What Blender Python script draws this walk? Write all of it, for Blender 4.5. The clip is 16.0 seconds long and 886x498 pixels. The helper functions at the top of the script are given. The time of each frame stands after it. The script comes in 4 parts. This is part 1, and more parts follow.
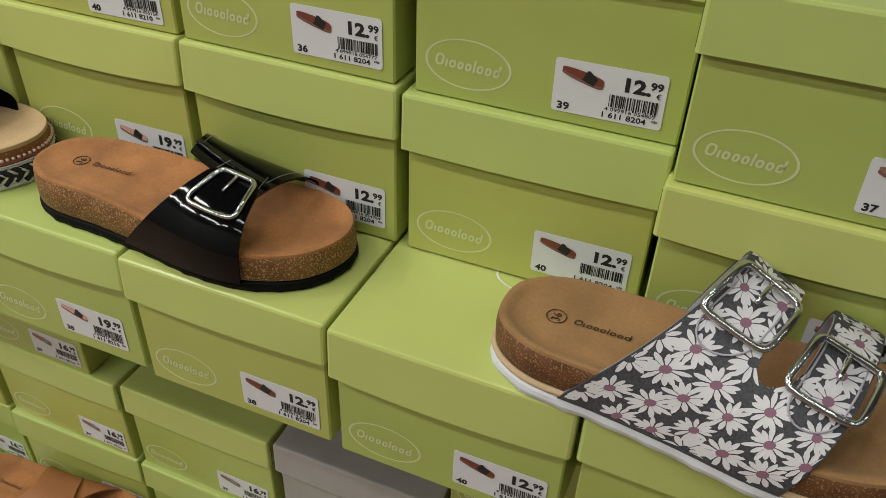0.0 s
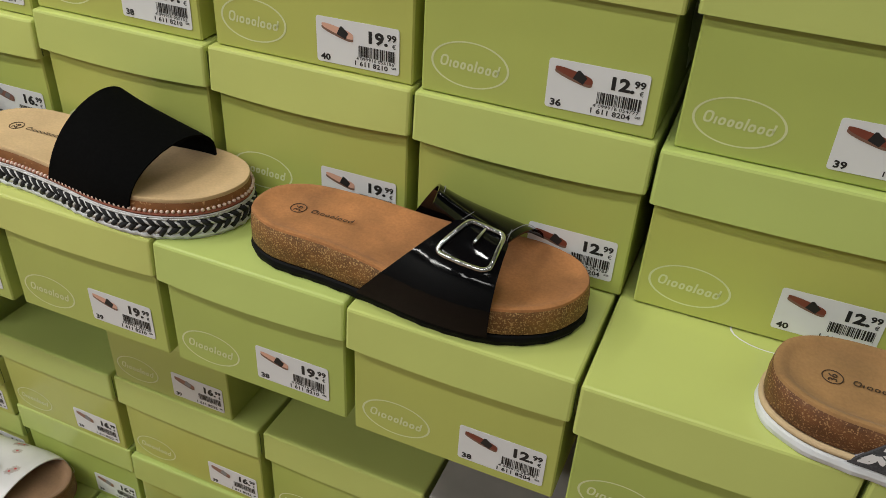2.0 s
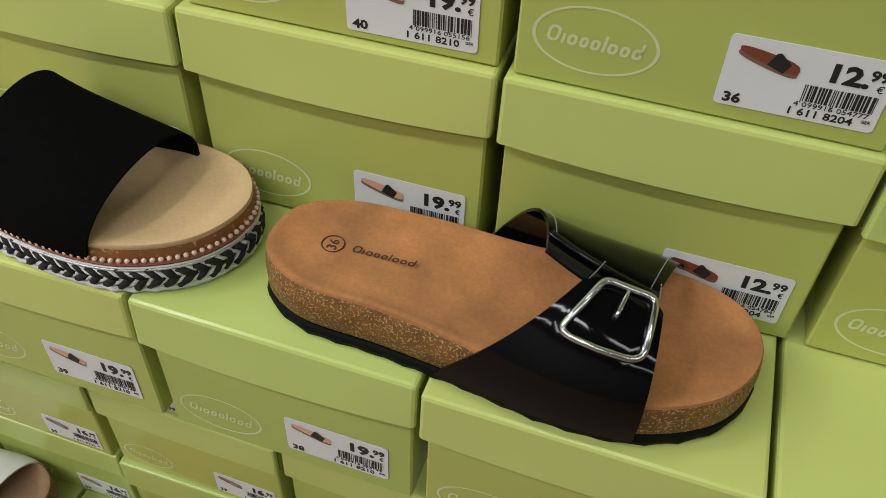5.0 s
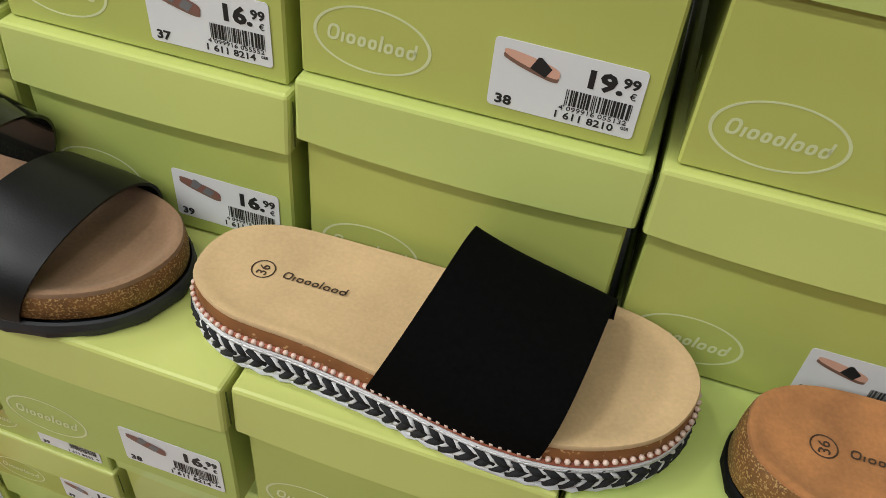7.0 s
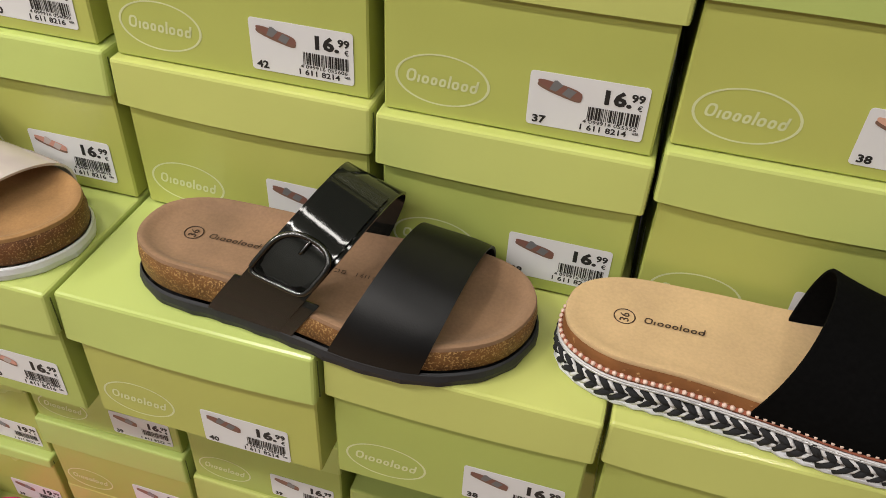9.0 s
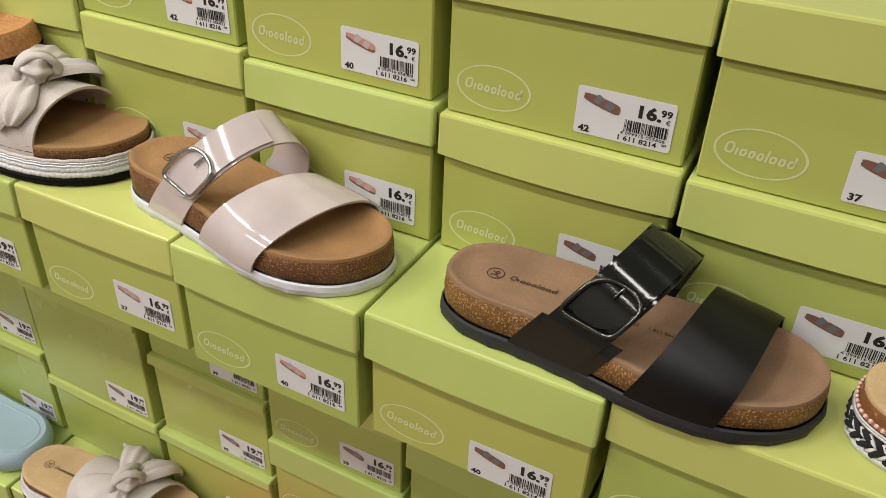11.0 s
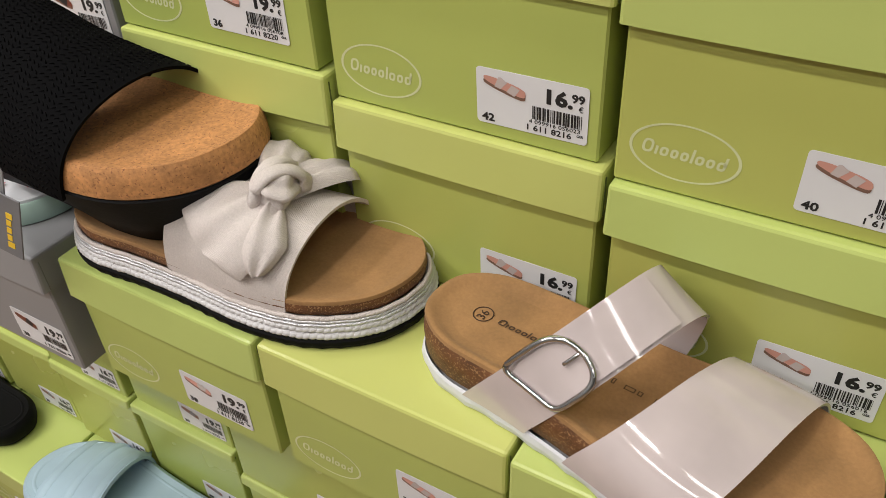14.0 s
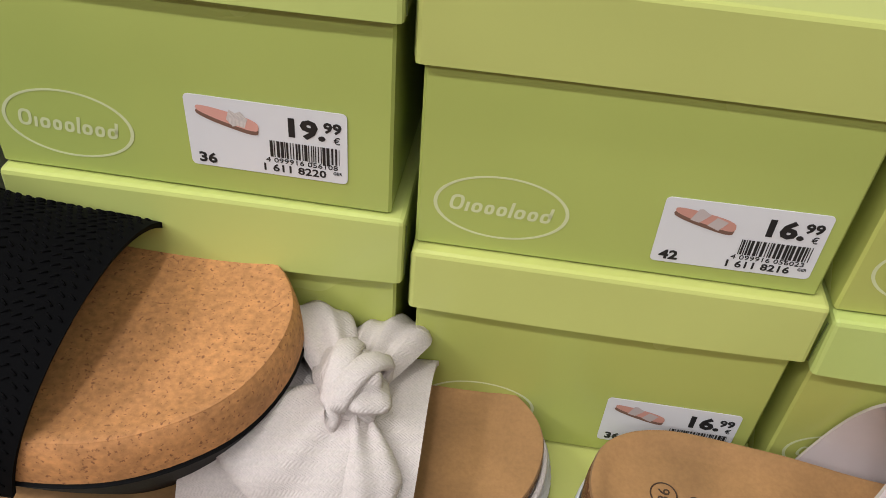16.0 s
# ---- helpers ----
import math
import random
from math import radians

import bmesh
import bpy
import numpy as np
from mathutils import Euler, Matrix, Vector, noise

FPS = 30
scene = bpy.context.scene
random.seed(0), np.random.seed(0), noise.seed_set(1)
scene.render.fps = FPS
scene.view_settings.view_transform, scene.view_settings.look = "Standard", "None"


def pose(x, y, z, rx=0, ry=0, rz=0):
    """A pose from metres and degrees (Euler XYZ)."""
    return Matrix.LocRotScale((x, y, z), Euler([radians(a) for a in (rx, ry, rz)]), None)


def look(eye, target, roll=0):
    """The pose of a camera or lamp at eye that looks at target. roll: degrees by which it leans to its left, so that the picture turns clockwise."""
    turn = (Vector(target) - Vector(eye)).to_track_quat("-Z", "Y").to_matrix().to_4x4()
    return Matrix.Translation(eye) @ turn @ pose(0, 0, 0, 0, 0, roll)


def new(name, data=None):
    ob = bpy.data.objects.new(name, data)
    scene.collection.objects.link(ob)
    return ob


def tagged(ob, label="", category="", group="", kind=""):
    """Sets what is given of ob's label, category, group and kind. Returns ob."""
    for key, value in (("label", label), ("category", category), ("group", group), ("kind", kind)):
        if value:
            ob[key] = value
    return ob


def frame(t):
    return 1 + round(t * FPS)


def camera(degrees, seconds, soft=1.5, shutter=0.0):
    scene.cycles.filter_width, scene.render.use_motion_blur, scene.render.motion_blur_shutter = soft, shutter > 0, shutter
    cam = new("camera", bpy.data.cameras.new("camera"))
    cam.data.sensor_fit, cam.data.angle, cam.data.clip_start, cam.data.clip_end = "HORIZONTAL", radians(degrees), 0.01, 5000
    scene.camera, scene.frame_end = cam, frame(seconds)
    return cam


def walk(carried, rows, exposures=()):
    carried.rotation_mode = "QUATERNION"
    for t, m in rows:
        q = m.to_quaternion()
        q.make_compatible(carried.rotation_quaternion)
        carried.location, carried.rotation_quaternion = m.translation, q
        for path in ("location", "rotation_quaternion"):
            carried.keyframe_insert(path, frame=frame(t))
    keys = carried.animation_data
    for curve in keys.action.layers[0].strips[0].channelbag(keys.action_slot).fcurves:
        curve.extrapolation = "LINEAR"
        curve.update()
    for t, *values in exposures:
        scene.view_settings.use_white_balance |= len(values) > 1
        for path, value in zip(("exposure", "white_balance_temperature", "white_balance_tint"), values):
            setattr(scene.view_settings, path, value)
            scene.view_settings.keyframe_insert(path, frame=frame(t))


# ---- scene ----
cam = camera(56.7, 16.0, soft=0.8)
PATH = [
    (0, (-0.004, 0.015, 0.876), (-0.595, 1.501, -0.324), 2.2),
    (0.5, (-0.013, 0.008, 0.881), (-0.703, 1.479, -0.286), 1.6),
    (1, (-0.073, -0.01, 0.888), (-0.733, 1.505, -0.239), 2.3),
    (1.5, (-0.131, -0.039, 0.885), (-0.736, 1.509, -0.226), 2.8),
    (2, (-0.157, -0.04, 0.875), (-0.756, 1.502, -0.249), 3.4),
    (2.5, (-0.206, 0.013, 0.878), (-0.808, 1.479, -0.342), 1.1),
    (3, (-0.227, 0.085, 0.849), (-0.771, 1.505, -0.45), -0.5),
    (3.2, (-0.234, 0.095, 0.839), (-0.754, 1.516, -0.469), -0.0),
    (5.3, (-0.322, 0.13, 0.855), (-0.702, 1.493, -0.559), 3.8),
    (5.5, (-0.342, 0.137, 0.851), (-0.714, 1.531, -0.533), 4.5),
    (6, (-0.421, 0.161, 0.858), (-0.956, 1.571, -0.456), 1.7),
    (6.5, (-0.473, 0.164, 0.848), (-1.112, 1.513, -0.483), 1.2),
    (7, (-0.551, 0.142, 0.853), (-0.913, 1.553, -0.516), 6.1),
    (7.5, (-0.617, 0.11, 0.856), (-0.768, 1.589, -0.483), 8.4),
    (8, (-0.663, 0.079, 0.871), (-0.805, 1.577, -0.446), 7.5),
    (8.5, (-0.697, 0.062, 0.88), (-0.947, 1.555, -0.427), 5.2),
    (9, (-0.721, 0.046, 0.883), (-1.105, 1.529, -0.402), 3.0),
    (9.2, (-0.728, 0.036, 0.883), (-1.194, 1.531, -0.362), 2.1),
    (11.3, (-0.824, -0.042, 0.876), (-1.607, 1.427, -0.232), 2.7),
    (11.5, (-0.847, -0.043, 0.873), (-1.67, 1.388, -0.257), 2.3),
    (12, (-0.934, -0.006, 0.875), (-1.845, 1.312, -0.323), -1.0),
    (12.5, (-0.989, 0.036, 0.882), (-1.866, 1.361, -0.332), -1.7),
    (13, (-1.018, 0.053, 0.882), (-1.882, 1.383, -0.337), -1.3),
    (13.5, (-1.058, 0.07, 0.888), (-1.958, 1.387, -0.319), -2.5),
    (14, (-1.096, 0.095, 0.883), (-1.937, 1.412, -0.364), -3.2),
    (14.5, (-1.116, 0.089, 0.884), (-1.997, 1.396, -0.348), -3.4),
    (15, (-1.188, 0.134, 0.893), (-1.885, 1.524, -0.364), -2.5),
    (15.5, (-1.29, 0.168, 0.896), (-1.705, 1.627, -0.408), 0.5),
    (16, (-1.351, 0.178, 0.876), (-1.467, 1.68, -0.44), 4.9),
]
EXPOSURES = [(0, -0.55, 6150, 6), (2, -0.48, 6150, 6), (3, -0.46, 6200, 4), (6, -0.50, 5950, 5), (8, -0.41, 6150, 8), (9, -0.40, 6400, 11), (11.5, -0.56, 6400, 11), (12.5, -0.62, 6150, 11), (14.5, -0.75, 6350, 13), (15, -0.84, 6250, 14), (15.5, -0.90, 6200, 14), (16, -0.68, 6000, 13)]
walk(cam, [(t, look(eye, target, roll)) for t, eye, target, roll in PATH], EXPOSURES)


# ---- light ----
world = bpy.data.worlds.new("shop")
world.use_nodes = True
world.node_tree.nodes["Background"].inputs[0].default_value = (0.9, 0.95, 1.0, 1)
world.node_tree.nodes["Background"].inputs[1].default_value = 0.02
scene.world = world


def area(name, place, target, sx, sy, watts, colour):
    d = bpy.data.lights.new(name, "AREA")
    d.shape, d.size, d.size_y, d.energy, d.color = "RECTANGLE", sx, sy, watts, colour
    ob = new(name, d)
    ob.matrix_world = look(place, target)
    return ob


WARM = (1.0, 0.95, 0.87)
for lx, share in ((-3.2, 3.0), (-1.9, 1.7), (-0.6, 0.7), (0.7, 0.35), (2.0, 0.2)):
    area("ceiling_lamp", (lx, -0.75, 2.50), (lx, -0.75, 0), 1.0, 0.14, 17 * share, WARM)
    # unseen extra row, added to fill the box fronts and soften shadows
    area("ceiling_lamp", (lx + 0.3, -1.75, 2.50), (lx + 0.3, -1.75, 0), 1.0, 0.14, 12 * share, WARM)
    area("ceiling_spot", (lx + 0.35, 0.20, 2.45), (lx + 0.35, 0.30, 0), 0.12, 0.12, 6.5 * share, WARM)

# ---- materials ----


def material(name, colour, rough=0.5, metal=0.0, vary=0.08, scale=30.0, grain=0.0, grain_scale=400.0, bump=0.0,
             bump_scale=300.0, coat=0.0, second=None, speck=0.5, speck_scale=250.0, hue=0.0, spec=0.5, weave=0.0, sheen=0.0, stretch=1.0):
    """Principled surface: broad unevenness, fine grain, relief, and specks of a second colour."""
    m = bpy.data.materials.new(name)
    m.use_nodes = True
    nt = m.node_tree
    b = nt.nodes["Principled BSDF"]
    tc = nt.nodes.new("ShaderNodeTexCoord")
    big = nt.nodes.new("ShaderNodeTexNoise")
    big.inputs["Scale"].default_value, big.inputs["Detail"].default_value = scale, 3
    along = nt.nodes.new("ShaderNodeMapping")
    along.inputs["Scale"].default_value = (stretch, 1, 1)
    nt.links.new(tc.outputs["Object"], along.inputs[0])
    nt.links.new(along.outputs[0], big.inputs["Vector"])
    small = nt.nodes.new("ShaderNodeTexNoise")
    small.inputs["Scale"].default_value, small.inputs["Detail"].default_value = grain_scale, 4
    nt.links.new(along.outputs[0], small.inputs["Vector"])

    def scaled(src, amount):
        r = nt.nodes.new("ShaderNodeMapRange")
        r.inputs["From Min"].default_value, r.inputs["From Max"].default_value = 0.3, 0.7
        r.inputs["To Min"].default_value, r.inputs["To Max"].default_value = 1 - amount, 1 + amount
        nt.links.new(src, r.inputs["Value"])
        return r.outputs[0]
    mul = nt.nodes.new("ShaderNodeMath")
    mul.operation = "MULTIPLY"
    nt.links.new(scaled(big.outputs[0], vary), mul.inputs[0])
    nt.links.new(scaled(small.outputs[0], grain), mul.inputs[1])
    hsv = nt.nodes.new("ShaderNodeHueSaturation")
    hsv.inputs["Color"].default_value = (*colour, 1)
    nt.links.new(mul.outputs[0], hsv.inputs["Value"])
    if hue:
        info = nt.nodes.new("ShaderNodeObjectInfo")
        r = nt.nodes.new("ShaderNodeMapRange")
        r.inputs["To Min"].default_value, r.inputs["To Max"].default_value = 0.5 - hue, 0.5 + hue
        nt.links.new(info.outputs["Random"], r.inputs["Value"])
        nt.links.new(r.outputs[0], hsv.inputs["Hue"])
    out = hsv.outputs[0]
    if second:
        sp = nt.nodes.new("ShaderNodeTexNoise")
        sp.inputs["Scale"].default_value, sp.inputs["Detail"].default_value = speck_scale, 2
        nt.links.new(tc.outputs["Object"], sp.inputs["Vector"])
        ramp = nt.nodes.new("ShaderNodeValToRGB")
        ramp.color_ramp.elements[0].position, ramp.color_ramp.elements[1].position = speck, speck + 0.08
        nt.links.new(sp.outputs[0], ramp.inputs[0])
        mix = nt.nodes.new("ShaderNodeMixRGB")
        nt.links.new(ramp.outputs[0], mix.inputs[0])
        nt.links.new(out, mix.inputs[1])
        mix.inputs[2].default_value = (*second, 1)
        out = mix.outputs[0]
    nt.links.new(out, b.inputs["Base Color"])
    rr = nt.nodes.new("ShaderNodeMapRange")
    rr.inputs["To Min"].default_value, rr.inputs["To Max"].default_value = max(rough - 0.06, 0.02), min(rough + 0.06, 1)
    nt.links.new(big.outputs[0], rr.inputs["Value"])
    nt.links.new(rr.outputs[0], b.inputs["Roughness"])
    b.inputs["Metallic"].default_value = metal
    b.inputs["Specular IOR Level"].default_value = spec
    b.inputs["Coat Weight"].default_value = coat
    b.inputs["Coat Roughness"].default_value = 0.06
    b.inputs["Sheen Weight"].default_value = sheen
    if weave:
        xyz = nt.nodes.new("ShaderNodeSeparateXYZ")
        nt.links.new(tc.outputs["Object"], xyz.inputs[0])

        def calc(kind, a, b):
            m_ = nt.nodes.new("ShaderNodeMath")
            m_.operation = kind
            for k_, v_ in enumerate((a, b)):
                if isinstance(v_, (int, float)):
                    m_.inputs[k_].default_value = v_
                else:
                    nt.links.new(v_, m_.inputs[k_])
            return m_.outputs[0]
        slant = calc("PINGPONG", calc("ADD", xyz.outputs[1], calc("MULTIPLY", xyz.outputs[2], 0.6)), 0.0032)
        rows_ = calc("ADD", calc("ADD", xyz.outputs[0], calc("MULTIPLY", xyz.outputs[2], 0.5)), slant)
        zig = calc("SINE", calc("MULTIPLY", rows_, weave), 0)
        wb = nt.nodes.new("ShaderNodeBump")
        wb.inputs["Strength"].default_value, wb.inputs["Distance"].default_value = 0.3, 0.0003
        nt.links.new(zig, wb.inputs["Height"])
        nt.links.new(wb.outputs[0], b.inputs["Normal"])
    if bump:
        tex = nt.nodes.new("ShaderNodeTexNoise")
        tex.inputs["Scale"].default_value, tex.inputs["Detail"].default_value = bump_scale, 3
        nt.links.new(tc.outputs["Object"], tex.inputs["Vector"])
        bp = nt.nodes.new("ShaderNodeBump")
        bp.inputs["Strength"].default_value, bp.inputs["Distance"].default_value = bump, 0.001
        nt.links.new(tex.outputs[0], bp.inputs["Height"])
        if weave:
            nt.links.new(wb.outputs[0], bp.inputs["Normal"])
        nt.links.new(bp.outputs[0], b.inputs["Normal"])
    return m


GREEN = material("green_card", (0.47, 0.525, 0.132), 0.27, vary=0.07, scale=6, hue=0.014, bump=0.14, bump_scale=24)
# same card as the bodies, paler: ceiling light on lids put into the colour
GREEN_LID_LIT = material("lit_green_lid_card", (0.51, 0.575, 0.170), 0.24, vary=0.07, scale=6, hue=0.014, bump=0.16, bump_scale=24)
LOGO = material("pale_green_print", (0.64, 0.68, 0.38), 0.4)
GREY = material("grey_card", (0.26, 0.26, 0.27), 0.4, vary=0.05, scale=8)
GREY_DARK = material("dark_grey_card", (0.17, 0.17, 0.18), 0.45)
TAUPE = material("taupe_card", (0.40, 0.37, 0.36), 0.5)
PAPER = material("label_paper", (0.74, 0.74, 0.76), 0.45, vary=0.03)
INK = material("black_ink", (0.015, 0.015, 0.017), 0.5)
YELLOW = material("yellow_print", (0.80, 0.52, 0.03), 0.5)
WHITE = material("white_rubber", (0.66, 0.67, 0.70), 0.5, vary=0.05, bump=0.1)
BLACK_RUBBER = material("black_rubber", (0.004, 0.004, 0.0045), 0.65, spec=0.1, bump=0.15)
DARK_RUBBER = material("dark_grey_rubber", (0.020, 0.021, 0.025), 0.6, bump=0.15)
CORK = material("cork", (0.165, 0.072, 0.018), 0.6, vary=0.3, scale=90, second=(0.43, 0.26, 0.095), speck=0.54, speck_scale=850, bump=0.5, bump_scale=500)
CORK_DARK = material("dark_cork", (0.13, 0.05, 0.016), 0.6, vary=0.3, scale=90, second=(0.34, 0.19, 0.08), speck=0.56, speck_scale=850, bump=0.5, bump_scale=500)
CORK_RED = material("reddish_cork", (0.22, 0.085, 0.025), 0.55, vary=0.2, scale=60, second=(0.55, 0.33, 0.15), speck=0.63, speck_scale=300, bump=0.3)
CORK_LIGHT = material("light_cork", (0.48, 0.225, 0.080), 0.75, vary=0.12, scale=50, grain=0.22, grain_scale=350, second=(0.24, 0.10, 0.04), speck=0.61, speck_scale=600, bump=0.3, bump_scale=500)
SUEDE = material("orange_suede", (0.39, 0.165, 0.055), 0.9, vary=0.28, scale=32, grain=0.10, grain_scale=500, sheen=0.08, bump=0.12, bump_scale=900)
SUEDE_TAN = material("tan_suede", (0.33, 0.178, 0.068), 0.9, vary=0.20, scale=28, grain=0.08, grain_scale=500, sheen=0.08, bump=0.12, bump_scale=900)
SUEDE_BROWN = material("brown_suede", (0.265, 0.155, 0.088), 0.9, vary=0.18, scale=28, grain=0.08, grain_scale=500, sheen=0.08, bump=0.12, bump_scale=900)
SUEDE_PALE = material("pale_suede", (0.56, 0.385, 0.205), 0.9, vary=0.09, scale=28, grain=0.06, grain_scale=500, sheen=0.08, bump=0.08, bump_scale=900)
PATENT = material("black_patent", (0.0025, 0.0025, 0.003), 0.06, spec=0.28, bump=0.14, bump_scale=45)
PATENT_GREY = material("anthracite_patent", (0.010, 0.011, 0.0095), 0.09, coat=0.35, spec=0.4, bump=0.18, bump_scale=45)
BLACK_LEATHER = material("black_smooth_leather", (0.004, 0.004, 0.0045), 0.40, spec=0.32, bump=0.08, bump_scale=900)
BLACK_SUEDE = material("black_suede", (0.0025, 0.0025, 0.0025), 0.95, spec=0.06, grain=0.3)
BLACK_KNIT = material("black_knit", (0.003, 0.003, 0.0035), 0.9, spec=0.08)
ROSE_PATENT = material("rose_patent", (0.56, 0.485, 0.475), 0.09, coat=0.7, bump=0.18, bump_scale=60)
LINEN = material("natural_linen", (0.62, 0.56, 0.53), 0.9, vary=0.04, grain=0.07, grain_scale=900, bump=0.2, bump_scale=1100, weave=4200)
STEEL = material("polished_steel", (0.62, 0.62, 0.63), 0.14, 1.0)
GUN = material("gunmetal", (0.10, 0.10, 0.10), 0.2, 1.0)
SILVER = material("silver_thread", (0.62, 0.62, 0.64), 0.42, 0.7, bump=0.5, bump_scale=900)
COTTON = material("white_cotton", (0.66, 0.65, 0.66), 0.9, bump=0.4, bump_scale=700)
BLACK_YARN = material("black_yarn", (0.012, 0.012, 0.014), 0.9)
RUST = material("rust_ribbon", (0.30, 0.085, 0.045), 0.7, bump=0.3, bump_scale=800)
PEARL = material("pale_pink_bead", (0.70, 0.52, 0.44), 0.3)
STONE_LINING = material("lilac_grey_lining", (0.42, 0.40, 0.45), 0.8)
DENIM = material("charcoal_print_cloth", (0.06, 0.06, 0.068), 0.6, vary=0.1, grain=0.4, grain_scale=700)
PETAL = material("white_petal_print", (0.74, 0.72, 0.74), 0.6)
PETAL_HEART = material("mauve_flower_heart", (0.27, 0.13, 0.19), 0.6)
BLUE_EVA = material("pale_blue_foam", (0.36, 0.49, 0.58), 0.55, vary=0.04)
MINT = material("mint_foam", (0.45, 0.62, 0.55), 0.55)
CORAL = material("coral_print", (0.62, 0.06, 0.06), 0.6)
PINK = material("hot_pink_plush", (0.75, 0.03, 0.16), 0.9, bump=1.0, bump_scale=300)
TAN_STRAP = material("tan_strap", (0.38, 0.15, 0.055), 0.7)
BURN = material("burnt_print", (0.05, 0.025, 0.012), 0.8)
JUTE = material("jute_rope", (0.52, 0.38, 0.22), 0.9, bump=0.6, bump_scale=500)
PLASTER = material("grey_plaster", (0.20, 0.20, 0.195), 0.8, scale=3)
BOARD = material("grey_shelf_board", (0.35, 0.35, 0.35), 0.5)
WOOD = material("oak_plank", (0.25, 0.155, 0.085), 0.45, vary=0.30, scale=26, grain=0.28, grain_scale=160, hue=0.01, stretch=0.10)
ICON = {"8204": ((0.20, 0.05, 0.03), INK), "8210": ((0.70, 0.40, 0.30), INK), "8214": ((0.22, 0.10, 0.08), GREY_DARK),
        "8216": ((0.60, 0.30, 0.24), ROSE_PATENT), "8220": ((0.70, 0.36, 0.30), LINEN), "low": ((0.30, 0.16, 0.12), GREY)}
ICON = {k: (material("print_" + k, c, 0.5), m) for k, (c, m) in ICON.items()}

ICON_EDGE_PRINT = material("print_sole_edge", (0.20, 0.11, 0.08), 0.5)

# ---- helpers of the scene ----


def part(name, bm, mat, parent=None, label="", smooth=False):
    """Links a bmesh as one mesh object under a thing or a part."""
    me = bpy.data.meshes.new(name)
    if smooth:
        for f in bm.faces:
            f.smooth = True
        for e in bm.edges:
            if len(e.link_faces) == 2 and e.calc_face_angle() > 0.75:
                e.smooth = False
    bm.to_mesh(me)
    bm.free()
    me.materials.append(mat)
    ob = new(name, me)
    ob.parent = parent
    if label:
        ob["label"] = label
    return ob


def shared(name, me, mat, parent, m):
    """A part on mesh data that alike parts share."""
    ob = new(name, me)
    ob.parent, ob.matrix_basis = parent, m
    ob.material_slots[0].link = "OBJECT"
    ob.material_slots[0].material = mat
    return ob


def thing(name, m, label, category, group="", kind=""):
    ob = new(name)
    ob.empty_display_size = 0.05
    ob.matrix_basis = m
    return tagged(ob, label, category, group, kind)


def box_bm(x0, x1, y0, y1, z0, z1, bevel=0.0, segs=1):
    bm = bmesh.new()
    bmesh.ops.create_cube(bm, size=1)
    for v in bm.verts:
        v.co = Vector((x0 + (v.co.x + 0.5) * (x1 - x0), y0 + (v.co.y + 0.5) * (y1 - y0), z0 + (v.co.z + 0.5) * (z1 - z0)))
    if bevel:
        bmesh.ops.bevel(bm, geom=bm.edges[:], offset=bevel, segments=segs, affect="EDGES", profile=0.5)
    return bm


def tube(bm, pts, r, closed=False, n=8, flat=1.0, up=None):
    """A round or flattened cord along points."""
    rings = []
    k = len(pts)
    for i, p in enumerate(pts):
        a, b = pts[(i - 1) % k] if closed or i else p, pts[(i + 1) % k] if closed or i < k - 1 else p
        d = (Vector(b) - Vector(a)).normalized()
        u = Vector(up[i]) if up else (Vector((0, 0, 1)) if abs(d.z) < 0.9 else Vector((1, 0, 0)))
        s = d.cross(u).normalized()
        w = s.cross(d).normalized()
        rings.append([bm.verts.new(Vector(p) + r * (math.cos(t) * s + flat * math.sin(t) * w)) for t in [2 * math.pi * j / n for j in range(n)]])
    for i in range(k if closed else k - 1):
        a, b = rings[i], rings[(i + 1) % k]
        for j in range(n):
            bm.faces.new((a[j], a[(j + 1) % n], b[(j + 1) % n], b[j]))
    if not closed:
        bm.faces.new(rings[0][::-1])
        bm.faces.new(rings[-1])
    return bm


TEXTS = {}


def text_mesh(words, size, squeeze=1.0, bold=0.0):
    """A mesh of letters, thin but solid, its middle at the origin."""
    key = (words, size, squeeze, bold)
    if key not in TEXTS:
        c = bpy.data.curves.new("writing", "FONT")
        c.body, c.size, c.align_x, c.align_y, c.extrude = words, size, "LEFT", "BOTTOM_BASELINE", 0.00012
        c.resolution_u = 2
        c.offset = bold
        c.space_character = squeeze
        ob = new("writing", c)
        me = bpy.data.meshes.new_from_object(ob.evaluated_get(bpy.context.evaluated_depsgraph_get()))
        bpy.data.objects.remove(ob)
        me.materials.append(INK) if not me.materials else None
        TEXTS[key] = me
    return TEXTS[key]


FACE = pose(0, 0, 0, 90, 0, 0)  # writing upright on a front that looks towards -y

# ---- shoe boxes ----


def logo_meshes():
    bm = bmesh.new()
    n = 48
    for r0, r1 in ((0.945, 1.0),):
        vs = []
        for i in range(n):
            a = 2 * math.pi * i / n
            vs.append([bm.verts.new((0.0272 * r * math.cos(a), y, 0.0155 * r * math.sin(a))) for r in (r0, r1) for y in (0, -0.00008)])
        for i in range(n):
            a, b = vs[i], vs[(i + 1) % n]
            bm.faces.new((a[1], b[1], b[3], a[3]))
            bm.faces.new((a[0], a[1], b[1], b[0]))
            bm.faces.new((a[2], b[2], b[3], a[3]))
    ring = bpy.data.meshes.new("logo_ring")
    bm.to_mesh(ring)
    bm.free()
    word = bpy.data.meshes.new("logo_word")
    word_bm(0.041, 0.0078, 0.00008, True).to_mesh(word)
    for me in (ring, word):
        me.materials.append(LOGO)
    return ring, word


